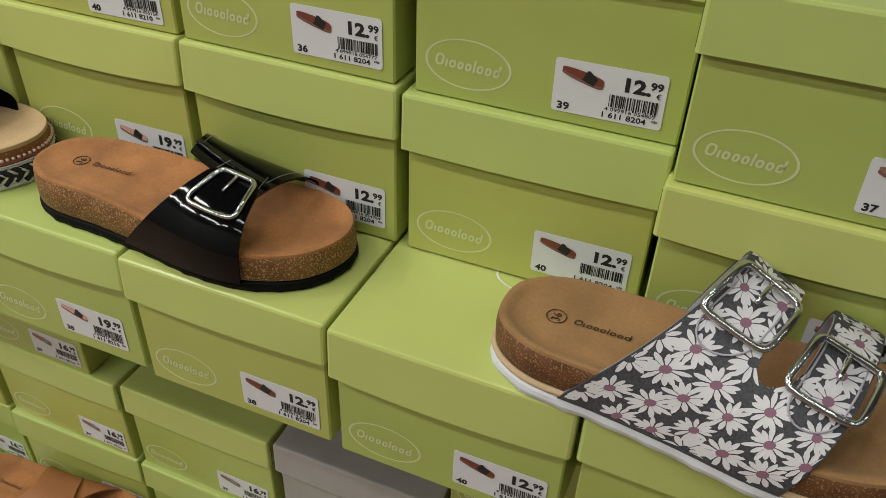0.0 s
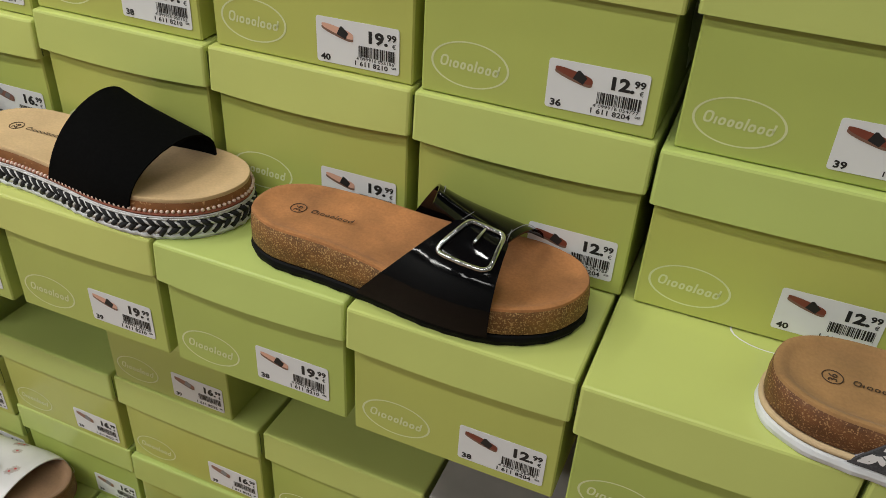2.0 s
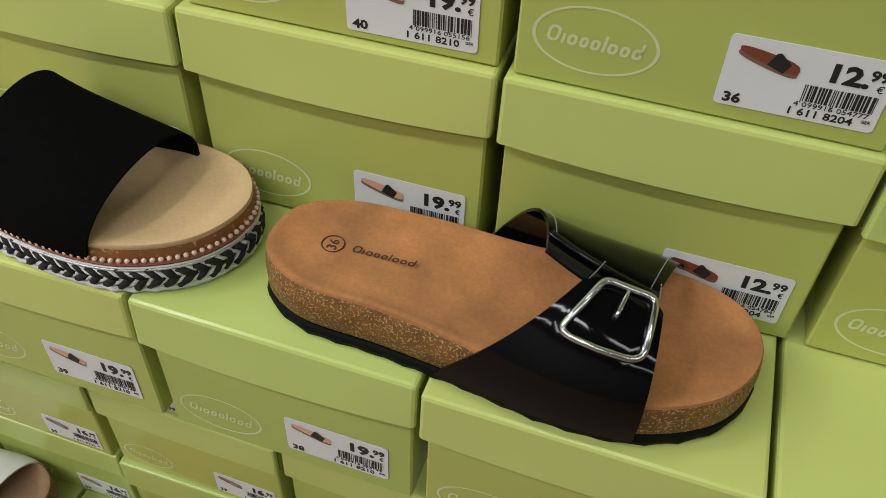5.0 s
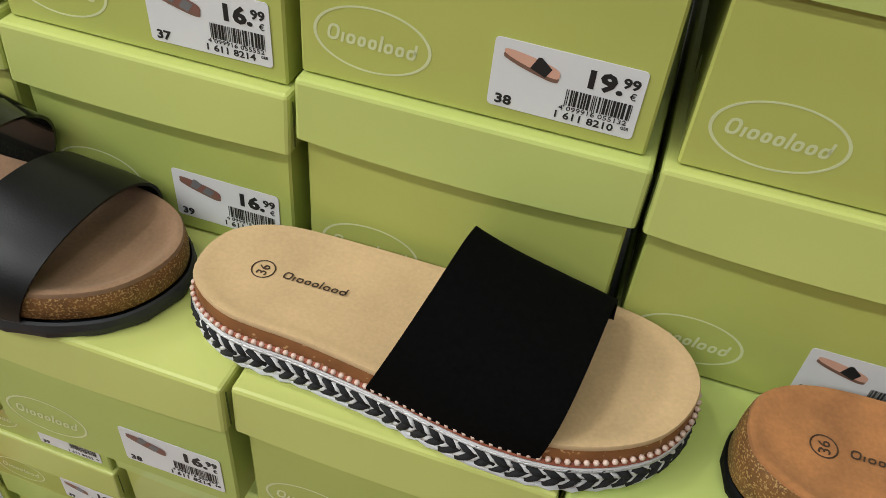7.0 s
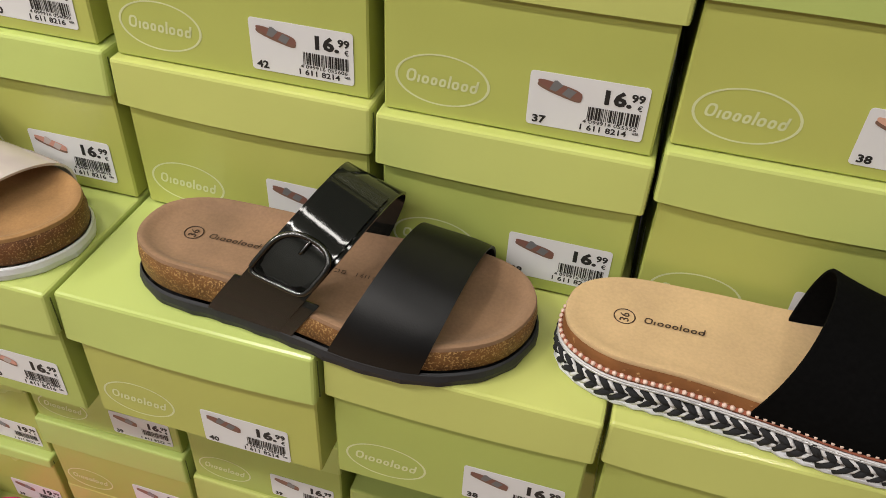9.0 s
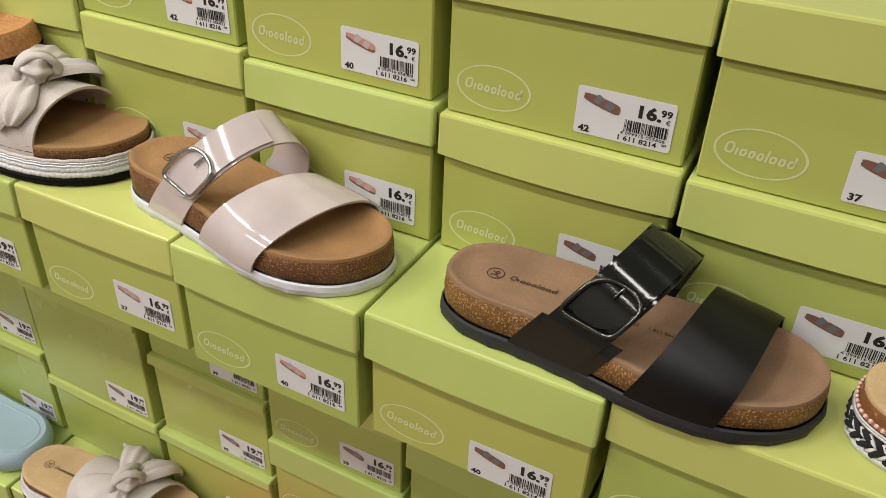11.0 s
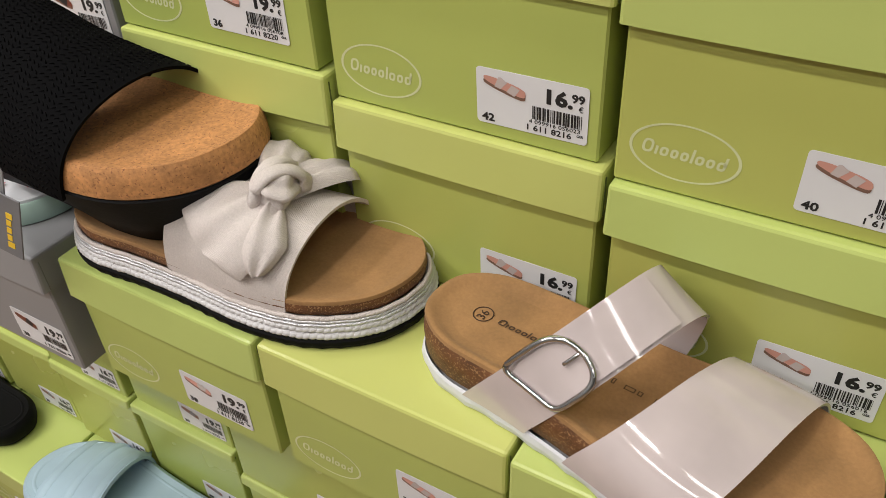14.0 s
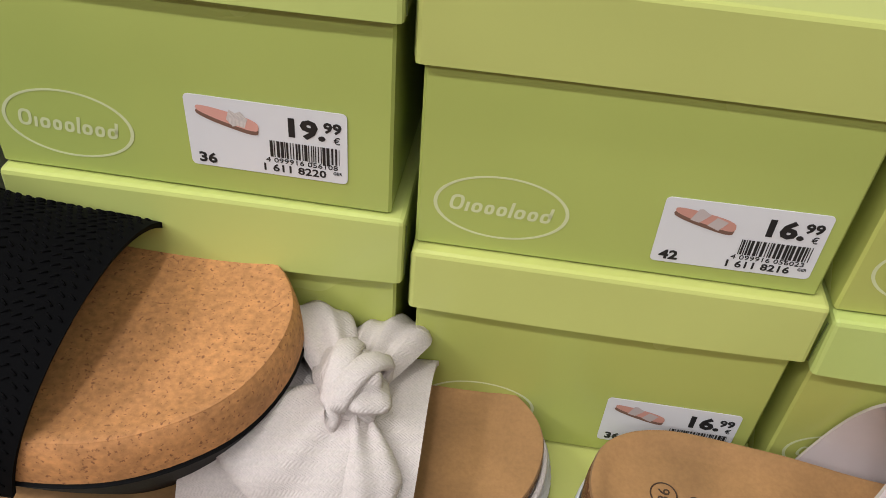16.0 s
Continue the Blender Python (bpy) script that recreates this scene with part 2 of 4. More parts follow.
def word_bm(width, height, thick, upright):
    """A word mark as plain shapes: a row of small ovals and bars, three of them tall."""
    bm = bmesh.new()
    shapes = (("oval", 1.25, 1.0), ("bar", 0.30, 0.62), ("oval", 0.95, 0.66), ("oval", 0.85, 0.66), ("oval", 0.90, 0.66), ("bar", 0.26, 1.0), ("oval", 0.95, 0.66), ("oval", 0.90, 0.66), ("oval", 0.95, 0.66))
    gap = 0.22
    total = sum(w for _, w, _ in shapes) + gap * 8
    unit, stroke = width / total, height * 0.17
    x = -width / 2

    def fill(q, hole=None):
        q = [(u + 0.14 * v, v) for u, v in q]
        top = [bm.verts.new((u, -thick, v) if upright else (u, v, thick)) for u, v in q]
        if not hole:
            bm.faces.new(top)
            return
        inner = [bm.verts.new((u + 0.14 * v, -thick, v) if upright else (u + 0.14 * v, v, thick)) for u, v in hole]
        for a in range(len(top)):
            b = (a + 1) % len(top)
            bm.faces.new((top[a], top[b], inner[b], inner[a]))

    def superoval(cx, cz, rx, rz):
        out = []
        for a in [2 * math.pi * t / 16 for t in range(16)]:
            c, d = math.cos(a), math.sin(a)
            out.append((cx + rx * math.copysign(abs(c) ** 0.75, c), cz + rz * math.copysign(abs(d) ** 0.75, d)))
        return out
    for i, (kind, w, h) in enumerate(shapes):
        w, h = w * unit, h * height
        z0 = -height / 2
        if kind == "bar":
            fill([(x, z0), (x + stroke, z0), (x + stroke, z0 + h), (x, z0 + h)])
        else:
            fill(superoval(x + w / 2, z0 + h / 2, w / 2, h / 2), superoval(x + w / 2, z0 + h / 2, w / 2 - stroke, h / 2 - stroke))
            if i == 8:
                fill([(x + w - stroke, z0 + h / 2), (x + w, z0 + h / 2), (x + w, z0 + height), (x + w - stroke, z0 + height)])
        x += w + gap * unit
    return bm


RING, WORD = logo_meshes()


def barcode_mesh(w, h, seed):
    rnd = random.Random(seed)
    bm = bmesh.new()
    x = 0.0
    while x < w:
        t = rnd.choice((0.0004, 0.0004, 0.0008, 0.0012))
        drop = 0.0009 if rnd.random() < 0.15 else 0
        vs = [bm.verts.new((u, -0.00012, v)) for u, v in ((x, -drop), (min(x + t, w), -drop), (min(x + t, w), h), (x, h))]
        bm.faces.new(vs)
        x += t + rnd.choice((0.0003, 0.0004, 0.0007))
    me = bpy.data.meshes.new("barcode")
    bm.to_mesh(me)
    bm.free()
    me.materials.append(INK)
    return me


BARCODES = [barcode_mesh(0.0275, 0.0076, s) for s in range(5)]


def print_mesh(name, shapes, lift):
    """Flat print on a label: filled outlines."""
    bm = bmesh.new()
    for q in shapes:
        bm.faces.new([bm.verts.new((u, -lift, v)) for u, v in q])
    me = bpy.data.meshes.new(name)
    bm.to_mesh(me)
    bm.free()
    me.materials.append(INK)
    return me


def icon_meshes():
    """The little picture of a shoe: a sole with its edge, and one strap, two straps or a bow, as flat print."""
    n = 24

    def sole(dx, dz):
        out = []
        for a in [2 * math.pi * i / n for i in range(n)]:
            c, d = math.cos(a), math.sin(a)
            u = 0.0122 * math.copysign(abs(c) ** 0.8, c)
            out.append((u + dx, (0.0026 + 0.0007 * c) * math.copysign(abs(d) ** 0.6, d) - 0.24 * u + dz))
        return out
    top = print_mesh("sole_print", [sole(0, 0.0008)], 0.0002)
    edge = print_mesh("edge_print", [sole(-0.0002, -0.0010)], 0.0001)
    one = [(-0.0006, -0.0016), (0.0022, 0.0040), (0.0036, 0.0042), (0.0086, 0.0000), (0.0062, -0.0044)]
    front = [(0.0012, -0.0022), (0.0042, 0.0020), (0.0088, 0.0002), (0.0058, -0.0042)]
    rear = [(-0.0058, -0.0004), (-0.0034, 0.0050), (-0.0020, 0.0052), (0.0016, 0.0028), (-0.0022, -0.0014)]
    bow = [(-0.0004, 0.0000), (0.0010, 0.0044), (0.0034, 0.0032), (0.0054, 0.0042), (0.0080, 0.0010), (0.0066, -0.0030), (0.0038, -0.0022), (0.0020, -0.0030)]
    return top, edge, {1: print_mesh("strap_print", [one], 0.0003), 2: print_mesh("strap_print", [front, rear], 0.0003), 3: print_mesh("bow_print", [bow], 0.0003)}


ICON_SOLE, ICON_EDGE, ICON_STRAPS = icon_meshes()
ICON_KIND = {"8204": 1, "8210": 1, "8214": 2, "8216": 2, "8220": 3, "low": 1}


def label_mesh():
    bm = bmesh.new()
    w, h, r = 0.0316, 0.0161, 0.002
    pts = []
    for cx, cz, a0 in ((w - r, h - r, 0), (-w + r, h - r, 90), (-w + r, -h + r, 180), (w - r, -h + r, 270)):
        for k in range(4):
            a = radians(a0 + 30 * k)
            pts.append((cx + r * math.cos(a), cz + r * math.sin(a)))
    top = [bm.verts.new((u, -0.0003, v)) for u, v in pts]
    low = [bm.verts.new((u, 0, v)) for u, v in pts]
    bm.faces.new(top)
    for k in range(len(pts)):
        j = (k + 1) % len(pts)
        bm.faces.new((top[k], low[k], low[j], top[j]))
    bmesh.ops.recalc_face_normals(bm, faces=bm.faces[:])
    me = bpy.data.meshes.new("label")
    bm.to_mesh(me)
    bm.free()
    me.materials.append(PAPER)
    return me


LABEL = label_mesh()


def price_label(parent, x, y, z, size, price, ean, article, lean=0.0):
    lab = shared("label", LABEL, PAPER, parent, pose(x, y, z, 0, lean, 0))
    lab["label"] = "white price label"
    f = -0.0004

    def put(name, words, s, u, v, wide=1.0, bold=0.0):
        word = shared(name, text_mesh(words, s, 1.0, bold), INK, lab, pose(u, f, v) @ FACE @ Matrix.Diagonal((wide, 1, 1, 1)))
        word["kind"] = "stuff"
    art = article[-4:] if article[-4:] in ICON else "low"
    shared("shoe_picture", ICON_SOLE, ICON[art][0], lab, pose(-0.0150, f, 0.0072))
    shared("shoe_picture", ICON_EDGE, ICON_EDGE_PRINT, lab, pose(-0.0150, f, 0.0072))
    shared("shoe_picture", ICON_STRAPS[ICON_KIND[art]], ICON[art][1], lab, pose(-0.0150, f, 0.0072))
    if price:
        put("price", price + ".", 0.0110, 0.0066, 0.0034, 1.24, 0.00046)
        put("small_price", "99", 0.0062, 0.0224, 0.0070, 1.15, 0.00020)
        put("currency_sign", "€", 0.0044, 0.0262, 0.0022)
    if size:
        put("size", size, 0.0062, -0.0285, -0.0142, 1.2, 0.00020)
    bars = shared("barcode", BARCODES[(len(ean) + sum(map(ord, ean + article + size))) % 5], INK, lab, pose(0.0010, f, -0.0074))
    bars["kind"] = "stuff"
    if ean:
        put("ean", ean, 0.0032, -0.0010, -0.0100, 1.28)
    if article:
        put("article", article, 0.0047, -0.0030, -0.0142, 1.22, 0.00008)
        put("origin", "GER", 0.0020, 0.0258, -0.0122)
    return lab


def lid_bm(w, depth, h, lidh, sag, push):
    """A lid: rounded shell, open below, its front wall a little bowed."""
    n = 8
    bm = bmesh.new()
    xs = [-w / 2 + w * i / n for i in range(n + 1)]
    zs = (h - lidh, h - lidh * 0.5, h)
    r = 0.0022

    def front(x, z):
        k = 1 - (2 * x / w) ** 2
        low = (h - z) / lidh
        return Vector((x, -push * (0.55 + 0.45 * k) * low, z - sag * k * low))
    grid = [[bm.verts.new(front(x, z)) for x in xs] for z in zs]
    back = [[bm.verts.new((x, depth, z)) for x in xs] for z in zs]
    for j in range(2):
        for i in range(n):
            bm.faces.new((grid[j][i], grid[j][i + 1], grid[j + 1][i + 1], grid[j + 1][i]))
            bm.faces.new((back[j][i + 1], back[j][i], back[j + 1][i], back[j + 1][i + 1]))
        bm.faces.new((back[j][0], grid[j][0], grid[j + 1][0], back[j + 1][0]))
        bm.faces.new((grid[j][n], back[j][n], back[j + 1][n], grid[j + 1][n]))
    for i in range(n):
        bm.faces.new((grid[2][i], grid[2][i + 1], back[2][i + 1], back[2][i]))
    bmesh.ops.recalc_face_normals(bm, faces=bm.faces[:])
    sharp = [e for e in bm.edges if len(e.link_faces) == 2 and e.calc_face_angle() > 0.9]
    bmesh.ops.bevel(bm, geom=sharp, offset=r, segments=2, affect="EDGES", profile=0.5)
    bmesh.ops.solidify(bm, geom=bm.faces[:], thickness=0.0016)
    return bm


def shoe_box(x0, x1, yf, z0, z1, info=("", "", "", ""), depth=0.285, card=None, lidh=0.032, yaw=0.0, flare=0.002, row="shoe boxes", label="", lean=0.0, shift=0.0, low=0.0238, logo=True):
    rnd = random.Random(int(x0 * 1000) * 7 + int(z0 * 1000))
    w, h = x1 - x0, z1 - z0
    size, price, ean, article = info or ("", "", "", "")
    body_mat, lid_mat = card or (GREEN, GREEN_LID_LIT)
    words = label or ("closed lime green cardboard shoe box" + (f" with {price}.99 price label" if price else ""))
    root = thing("shoe_box", pose((x0 + x1) / 2, yf, z0, 0, 0, yaw), words, "shoe box", row)
    lift = 0.0045
    bm = box_bm(-w / 2 + 0.0032, w / 2 - 0.0032, lift, depth - 0.006, 0.0, h - 0.004, 0.0012)
    part("body", bm, body_mat, root)
    lid = part("lid", lid_bm(w, depth, h, lidh, rnd.uniform(-0.0005, 0.0025), flare + rnd.uniform(-0.0012, 0.0012)), lid_mat, root)
    for s in (-1, 1):
        flap = box_bm(s * (w / 2 + 0.0002) - 0.0004, s * (w / 2 + 0.0002) + 0.0004, 0.004, 0.0046, h - lidh + 0.001, h - 0.005)
        part("corner_seam", flap, GREY_DARK if card else LOGO_DARK, lid)
    if logo and not card:
        lg = shared("logo", RING, LOGO, root, pose(-w / 2 + 0.037, lift - 0.0001, 0.0235))
        shared("word_mark", WORD, LOGO, lg, pose(0, 0, 0, 0, 2, 0))
    if info:
        price_label(root, w / 2 - 0.0428 + shift, lift - 0.0003, low, size, price, ean, article, lean)
    return root


LOGO_DARK = material("green_card_edge", (0.10, 0.13, 0.03), 0.7)
COLS = [0.135, -0.033, -0.203, -0.370, -0.538, -0.705, -0.867, -1.041, -1.211, -1.386, -1.560]
G = 0.0022
UPPER = [("37", "17", "", "1 611 8231"), ("39", "12", "4 099916 054807", "1 611 8204"), ("36", "12", "4 099916 054777", "1 611 8204"),
         ("40", "19", "4 099916 055156", "1 611 8210"), ("38", "19", "4 099916 055132", "1 611 8210"), ("37", "16", "4 099916 055552", "1 611 8214"),
         ("42", "16", "4 099916 055606", "1 611 8214"), ("40", "16", "4 099916 056009", "1 611 8216"), ("42", "16", "4 099916 056023", "1 611 8216"),
         ("36", "19", "4 099916 056108", "1 611 8220")]
MIDDLE = [("38", "17", "", "1 611 8231"), ("40", "12", "", "1 611 8204"), ("37", "12", "4 099916 054784", "1 611 8204"), ("39", "19", "", "1 611 8210"),
          ("36", "19", "", "1 611 8210"), ("39", "16", "4 099916 055576", "1 611 8214"), ("41", "16", "", "1 611 8214"),
          ("41", "16", "4 099916 056016", "1 611 8216"), ("36", "16", "", "1 611 8216"), ("38", "19", "", "1 611 8220")]
MID_TOP = [0.637, 0.6495, 0.6515, 0.651, 0.650, 0.6395, 0.6415, 0.645, 0.6505, 0.6655]
MID_LID = [0.032, 0.0375, 0.0345, 0.0335, 0.0315, 0.032, 0.0305, 0.0295, 0.0305, 0.0325]
UP_SHIFT = [0, 0.003, 0, 0.002, -0.002, 0, 0, -0.003, -0.0025, -0.003]
LABEL_SHIFT = [0, -0.003, 0, -0.002, 0.001, 0.001, -0.001, -0.0025, 0.0015, -0.0095]
LABEL_LOW = [0.0238, 0.0236, 0.0240, 0.0210, 0.0235, 0.0240, 0.0235, 0.0247, 0.0247, 0.0290]
FRONT_SHIFT = [0, 0, 0, 0, -0.006, -0.004, 0, -0.014, -0.004, -0.004, -0.014]
FRONT_LOW = [0.0275, 0.0275, 0.0265, 0.0250, 0.0285, 0.0275, 0.0270, 0.0170, 0.0280, 0.0325, 0.0290]
UP_TOP = [0.748, 0.768, 0.766, 0.767, 0.766, 0.752, 0.756, 0.764, 0.770, 0.786]
rnd = random.Random(4)
for k in range(10):
    a, b = COLS[k + 1] + G, COLS[k] - G * 0.4
    a, y = (a - 0.004, 0.417) if k == 0 else (a, 0.431)
    shoe_box(a, b, y + rnd.uniform(-0.0015, 0.0015), 0.5305, MID_TOP[k], MIDDLE[k], flare=0.0035, lidh=MID_LID[k], low=0.026, shift=-0.005 if k == 7 else 0.0, yaw=rnd.uniform(-0.4, 0.4), row="boxes stacked on the upper step")
    shoe_box(a + UP_SHIFT[k], b + UP_SHIFT[k], y + rnd.uniform(-0.001, 0.003), MID_TOP[k] + 0.0005, UP_TOP[k], UPPER[k], flare=0.0008, lidh=0.034, yaw=rnd.uniform(-0.5, 0.5), row="boxes stacked on the upper step", lean=rnd.uniform(-1, 1), shift=LABEL_SHIFT[k], low=LABEL_LOW[k])
SEAMS = [0.30, 0.125, -0.045, -0.210, -0.374, -0.538, -0.702, -0.868, -1.044, -1.216, -1.391, -1.574]
FRONT_Y = [0.336, 0.335, 0.335, 0.339, 0.343, 0.344, 0.340, 0.334, 0.332, 0.334, 0.334]
FRONT_LID = [0.034, 0.036, 0.038, 0.033, 0.032, 0.032, 0.0325, 0.0375, 0.034, 0.033, 0.033]
FRONT = [("39", "17", "", "1 611 8231"), ("36", "17", "", "1 611 8231"), ("40", "12", "4 099916 054814", "1 611 8204"), ("38", "12", "4 099916 054791", "1 611 8204"), ("38", "19", "4 099916 055149", "1 611 8210"),
         ("39", "19", "4 099916 055149", "1 611 8210"), ("38", "16", "4 099916 055569", "1 611 8214"), ("40", "16", "4 099916 055583", "1 611 8214"),
         ("40", "16", "4 099916 056009", "1 611 8216"), ("37", "16", "4 099916 055972", "1 611 8216"), ("38", "19", "4 099916 056122", "1 611 8220")]
for k in range(11):
    a, b = SEAMS[k + 1] + G, SEAMS[k] - G * 0.4
    made = shoe_box(a, b, FRONT_Y[k] + rnd.uniform(-0.001, 0.001), 0.414, 0.5295, FRONT[k], flare=0.0034, lidh=FRONT_LID[k], low=FRONT_LOW[k], shift=FRONT_SHIFT[k], yaw=rnd.uniform(-0.4, 0.4), row="boxes of the front step")
    if k == 2:
        shared("lid_logo", RING, PAPER, made, pose(0.022, 0.101, 0.1156, -90, 0, 0))
# grey boxes at the end of the row
GREYS = (GREY, GREY)
shoe_box(-1.75, -1.583, 0.322, 0.414, 0.532, ("38", "19", "", "1 731 8204"), card=GREYS, label="grey cardboard shoe box with a yellow word mark", row="grey boxes", yaw=0)
shoe_box(-1.93, -1.76, 0.33, 0.414, 0.532, ("39", "19", "", ""), card=GREYS, label="grey cardboard shoe box with a yellow word mark", row="grey boxes")
for a in (-1.733, -1.906):
    shoe_box(a, a + 0.168, 0.431, 0.5335, 0.640, ("36", "19", "", "1 731 8204"), card=GREYS, label="plain grey cardboard shoe box in a stack", row="grey boxes")
    shoe_box(a, a + 0.168, 0.433, 0.6405, 0.750, ("37", "19", "", "1 731 8204"), card=GREYS, label="plain grey cardboard shoe box in a stack", row="grey boxes")
for ob in [o for o in bpy.data.objects if o.get("label", "").startswith("grey cardboard shoe box with a yellow")]:
    for i, (a, h_) in enumerate(((-0.072, 0.017), (-0.060, 0.012), (-0.049, 0.012), (-0.038, 0.012), (-0.027, 0.017), (-0.016, 0.004))):
        part("word_mark", box_bm(a, a + (0.009 if i < 5 else 0.004), 0.0064, 0.0071, 0.014, 0.014 + h_), YELLOW, ob, "yellow word mark block")
    part("emblem", box_bm(0.0775, 0.0786, 0.020, 0.032, 0.008, 0.022, 0.0002), YELLOW, ob, "yellow square print")
    em = bmesh.new()
    tube(em, [(-0.045 + 0.015 * math.cos(a), 0.0066, 0.062 + 0.015 * math.sin(a)) for a in [2 * math.pi * k / 24 for k in range(24)]], 0.0011, True, 5)
    part("emblem", em, PAPER, ob, "white ring print")
# recessed stacks under the front step
LOWS = [0.20, 0.015, -0.165, -0.345, -0.53, -0.720, -0.90, -1.065, -1.235, -1.405, -1.595, -1.755, -1.90, -2.05, -2.20]
for k in range(14):
    a, b = LOWS[k + 1] + 0.003, LOWS[k] - 0.002
    p = "19" if k in (8, 9, 10) else "16"
    steps = (0.002, 0.120, 0.243, 0.360)
    if k == 6:
        steps = (0.002, 0.096, 0.190, 0.305)
    if k == 7:
        steps = (0.010, 0.098, 0.215, 0.33)
    if k == 8:
        steps = (0.032, 0.140, 0.256, 0.372)
    if k == 9:
        steps = (0.032, 0.142, 0.300)
    if k > 9:
        steps = (0.036, 0.171, 0.302, 0.41)
    for j, (z0, z1) in enumerate(zip(steps, steps[1:])):
        if j == 2 and k in (2, 3, 5):
            continue
        card = (TAUPE, TAUPE) if k == 2 and j == 1 else None
        shoe_box(a, b - (0.028 if k == 4 and j == 2 else 0), 0.437 + rnd.uniform(-0.004, 0.004), z0 + 0.0005, z1, ("39", p, "", "1 611 8222") if not card else (), card=card,
                 row="boxes of the recessed stacks", label="taupe cardboard shoe box in a lower stack" if card else "", lidh=0.011 if k > 7 else 0.036, logo=k < 8, yaw=rnd.uniform(-0.7, 0.7))
FEET = [0.10, -0.08, -0.26, -0.44, -0.62, -0.80, -0.98, -1.10, -1.25, -1.425, -1.585, -1.73, -1.885, -2.04, -2.2]
for k in range(14):
    shoe_box(FEET[k + 1] + G, FEET[k] - G, 0.338 + rnd.uniform(-0.004, 0.004), -0.0795, 0.0310 if FEET[k] < -1.2 else 0.0015, ("38", "16", "", "1 611 8222"), row="boxes on the floor")

# ---- room ----


def slab(name, x0, x1, y0, y1, z0, z1, mat, label, category, bevel=0.0):
    return tagged(part(name, box_bm(x0, x1, y0, y1, z0, z1, bevel), mat), label, category, kind="structure")


slab("floor", -5.0, 4.0, -2.4, 1.2, -0.20, -0.0885, BOARD, "grey screed under the oak floor planks", "floor")
slab("ceiling", -4.0, 3.0, -2.4, 1.2, 2.6, 2.7, PLASTER, "plain grey shop ceiling", "ceiling")
slab("wall_north", -4.0, 3.0, 1.2, 1.3, -0.2, 2.7, PLASTER, "plain grey shop wall", "wall")
slab("wall_south", -4.0, 3.0, -2.5, -2.4, -0.2, 2.7, PLASTER, "plain grey shop wall", "wall")
slab("wall_east", 3.0, 3.1, -2.5, 1.3, -0.2, 2.7, PLASTER, "plain grey shop wall", "wall")
slab("wall_west", -4.1, -4.0, -2.5, 1.3, -0.2, 2.7, PLASTER, "plain grey shop wall", "wall")
shelf = thing("display_shelf", pose(-0.95, 0.80, -0.08), "grey shelf unit that carries the stepped shoe boxes", "shelf", kind="structure")
part("back_panel", box_bm(-1.35, 1.30, 0.0, 0.02, 0.0, 1.2, 0.002), BOARD, shelf)
part("shelf_board", box_bm(-1.35, 1.30, -0.32, -0.002, 0.446, 0.4935, 0.002), BOARD, shelf)

# ---- sandals ----
OUTLINE = [(0, 0), (0.007, 0.021), (0.032, 0.034), (0.078, 0.036), (0.125, 0.037), (0.168, 0.043), (0.203, 0.045), (0.233, 0.035), (0.2475, 0.014),
           (0.245, -0.010), (0.229, -0.032), (0.197, -0.047), (0.158, -0.049), (0.112, -0.042), (0.070, -0.037), (0.030, -0.034), (0.006, -0.020)]


def closed_curve(pts, n):
    """Evenly spaced points on a smooth closed curve."""
    k, dense = len(pts), []
    for i in range(k):
        p = [Vector(pts[(i + j - 1) % k]) for j in range(4)]
        for s in range(16):
            t = s / 16
            dense.append(0.5 * (2 * p[1] + (p[2] - p[0]) * t + (2 * p[0] - 5 * p[1] + 4 * p[2] - p[3]) * t * t + (3 * p[1] - p[0] - 3 * p[2] + p[3]) * t ** 3))
    ds = [0.0]
    for a, b in zip(dense, dense[1:] + dense[:1]):
        ds.append(ds[-1] + (b - a).length)
    out, j = [], 0
    for i in range(n):
        want = ds[-1] * i / n
        while ds[j + 1] < want:
            j += 1
        f = (want - ds[j]) / max(ds[j + 1] - ds[j], 1e-9)
        out.append(dense[j].lerp(dense[(j + 1) % len(dense)], f))
    return out


class Last:
    """The footprint on which a sandal is built: heel at x = 0, toe along +x."""

    def __init__(self, sx=1.0, sy=1.0, n=112, rise=0.0, heel=0.0):
        self.heel = heel
        self.ring = closed_curve([(x * sx, y * sy) for x, y in OUTLINE], n)
        self.n, self.sx, self.sy, self.rise = n, sx, sy, rise
        self.out = []
        for i in range(n):
            d = (self.ring[(i + 1) % n] - self.ring[i - 1]).normalized()
            self.out.append(Vector((-d.y, d.x)))

    def lift(self, x, z=1.0):
        """How much the heel end is raised at x, growing from the ground up."""
        t = min(max((x / self.sx - 0.07) / 0.10, 0.0), 1.0)
        return self.heel * (1 - t * t * (3 - 2 * t)) * min(max((z - 0.008) / 0.016, 0.0), 1.0)

    def loop(self, inset, z, scallop=0.0, waves=0):
        pts = []
        for i, (p, o) in enumerate(zip(self.ring, self.out)):
            q = p - o * (inset + scallop * abs(math.sin(math.pi * waves * i / self.n)))
            pts.append(Vector((q.x, q.y, z + self.lift(q.x, z) + self.rise * max(0, q.x / (0.25 * self.sx) - 0.75) ** 2)))
        return pts

    def edges(self, x):
        """The two rims at x: towards the wearer's outer side and inner side."""
        lo, hi = 0.0, 0.0
        for a, b in zip(self.ring, self.ring[1:] + self.ring[:1]):
            if (a.x - x) * (b.x - x) <= 0 and a.x != b.x:
                y = a.y + (b.y - a.y) * (x - a.x) / (b.x - a.x)
                lo, hi = min(lo, y), max(hi, y)
        return lo, hi


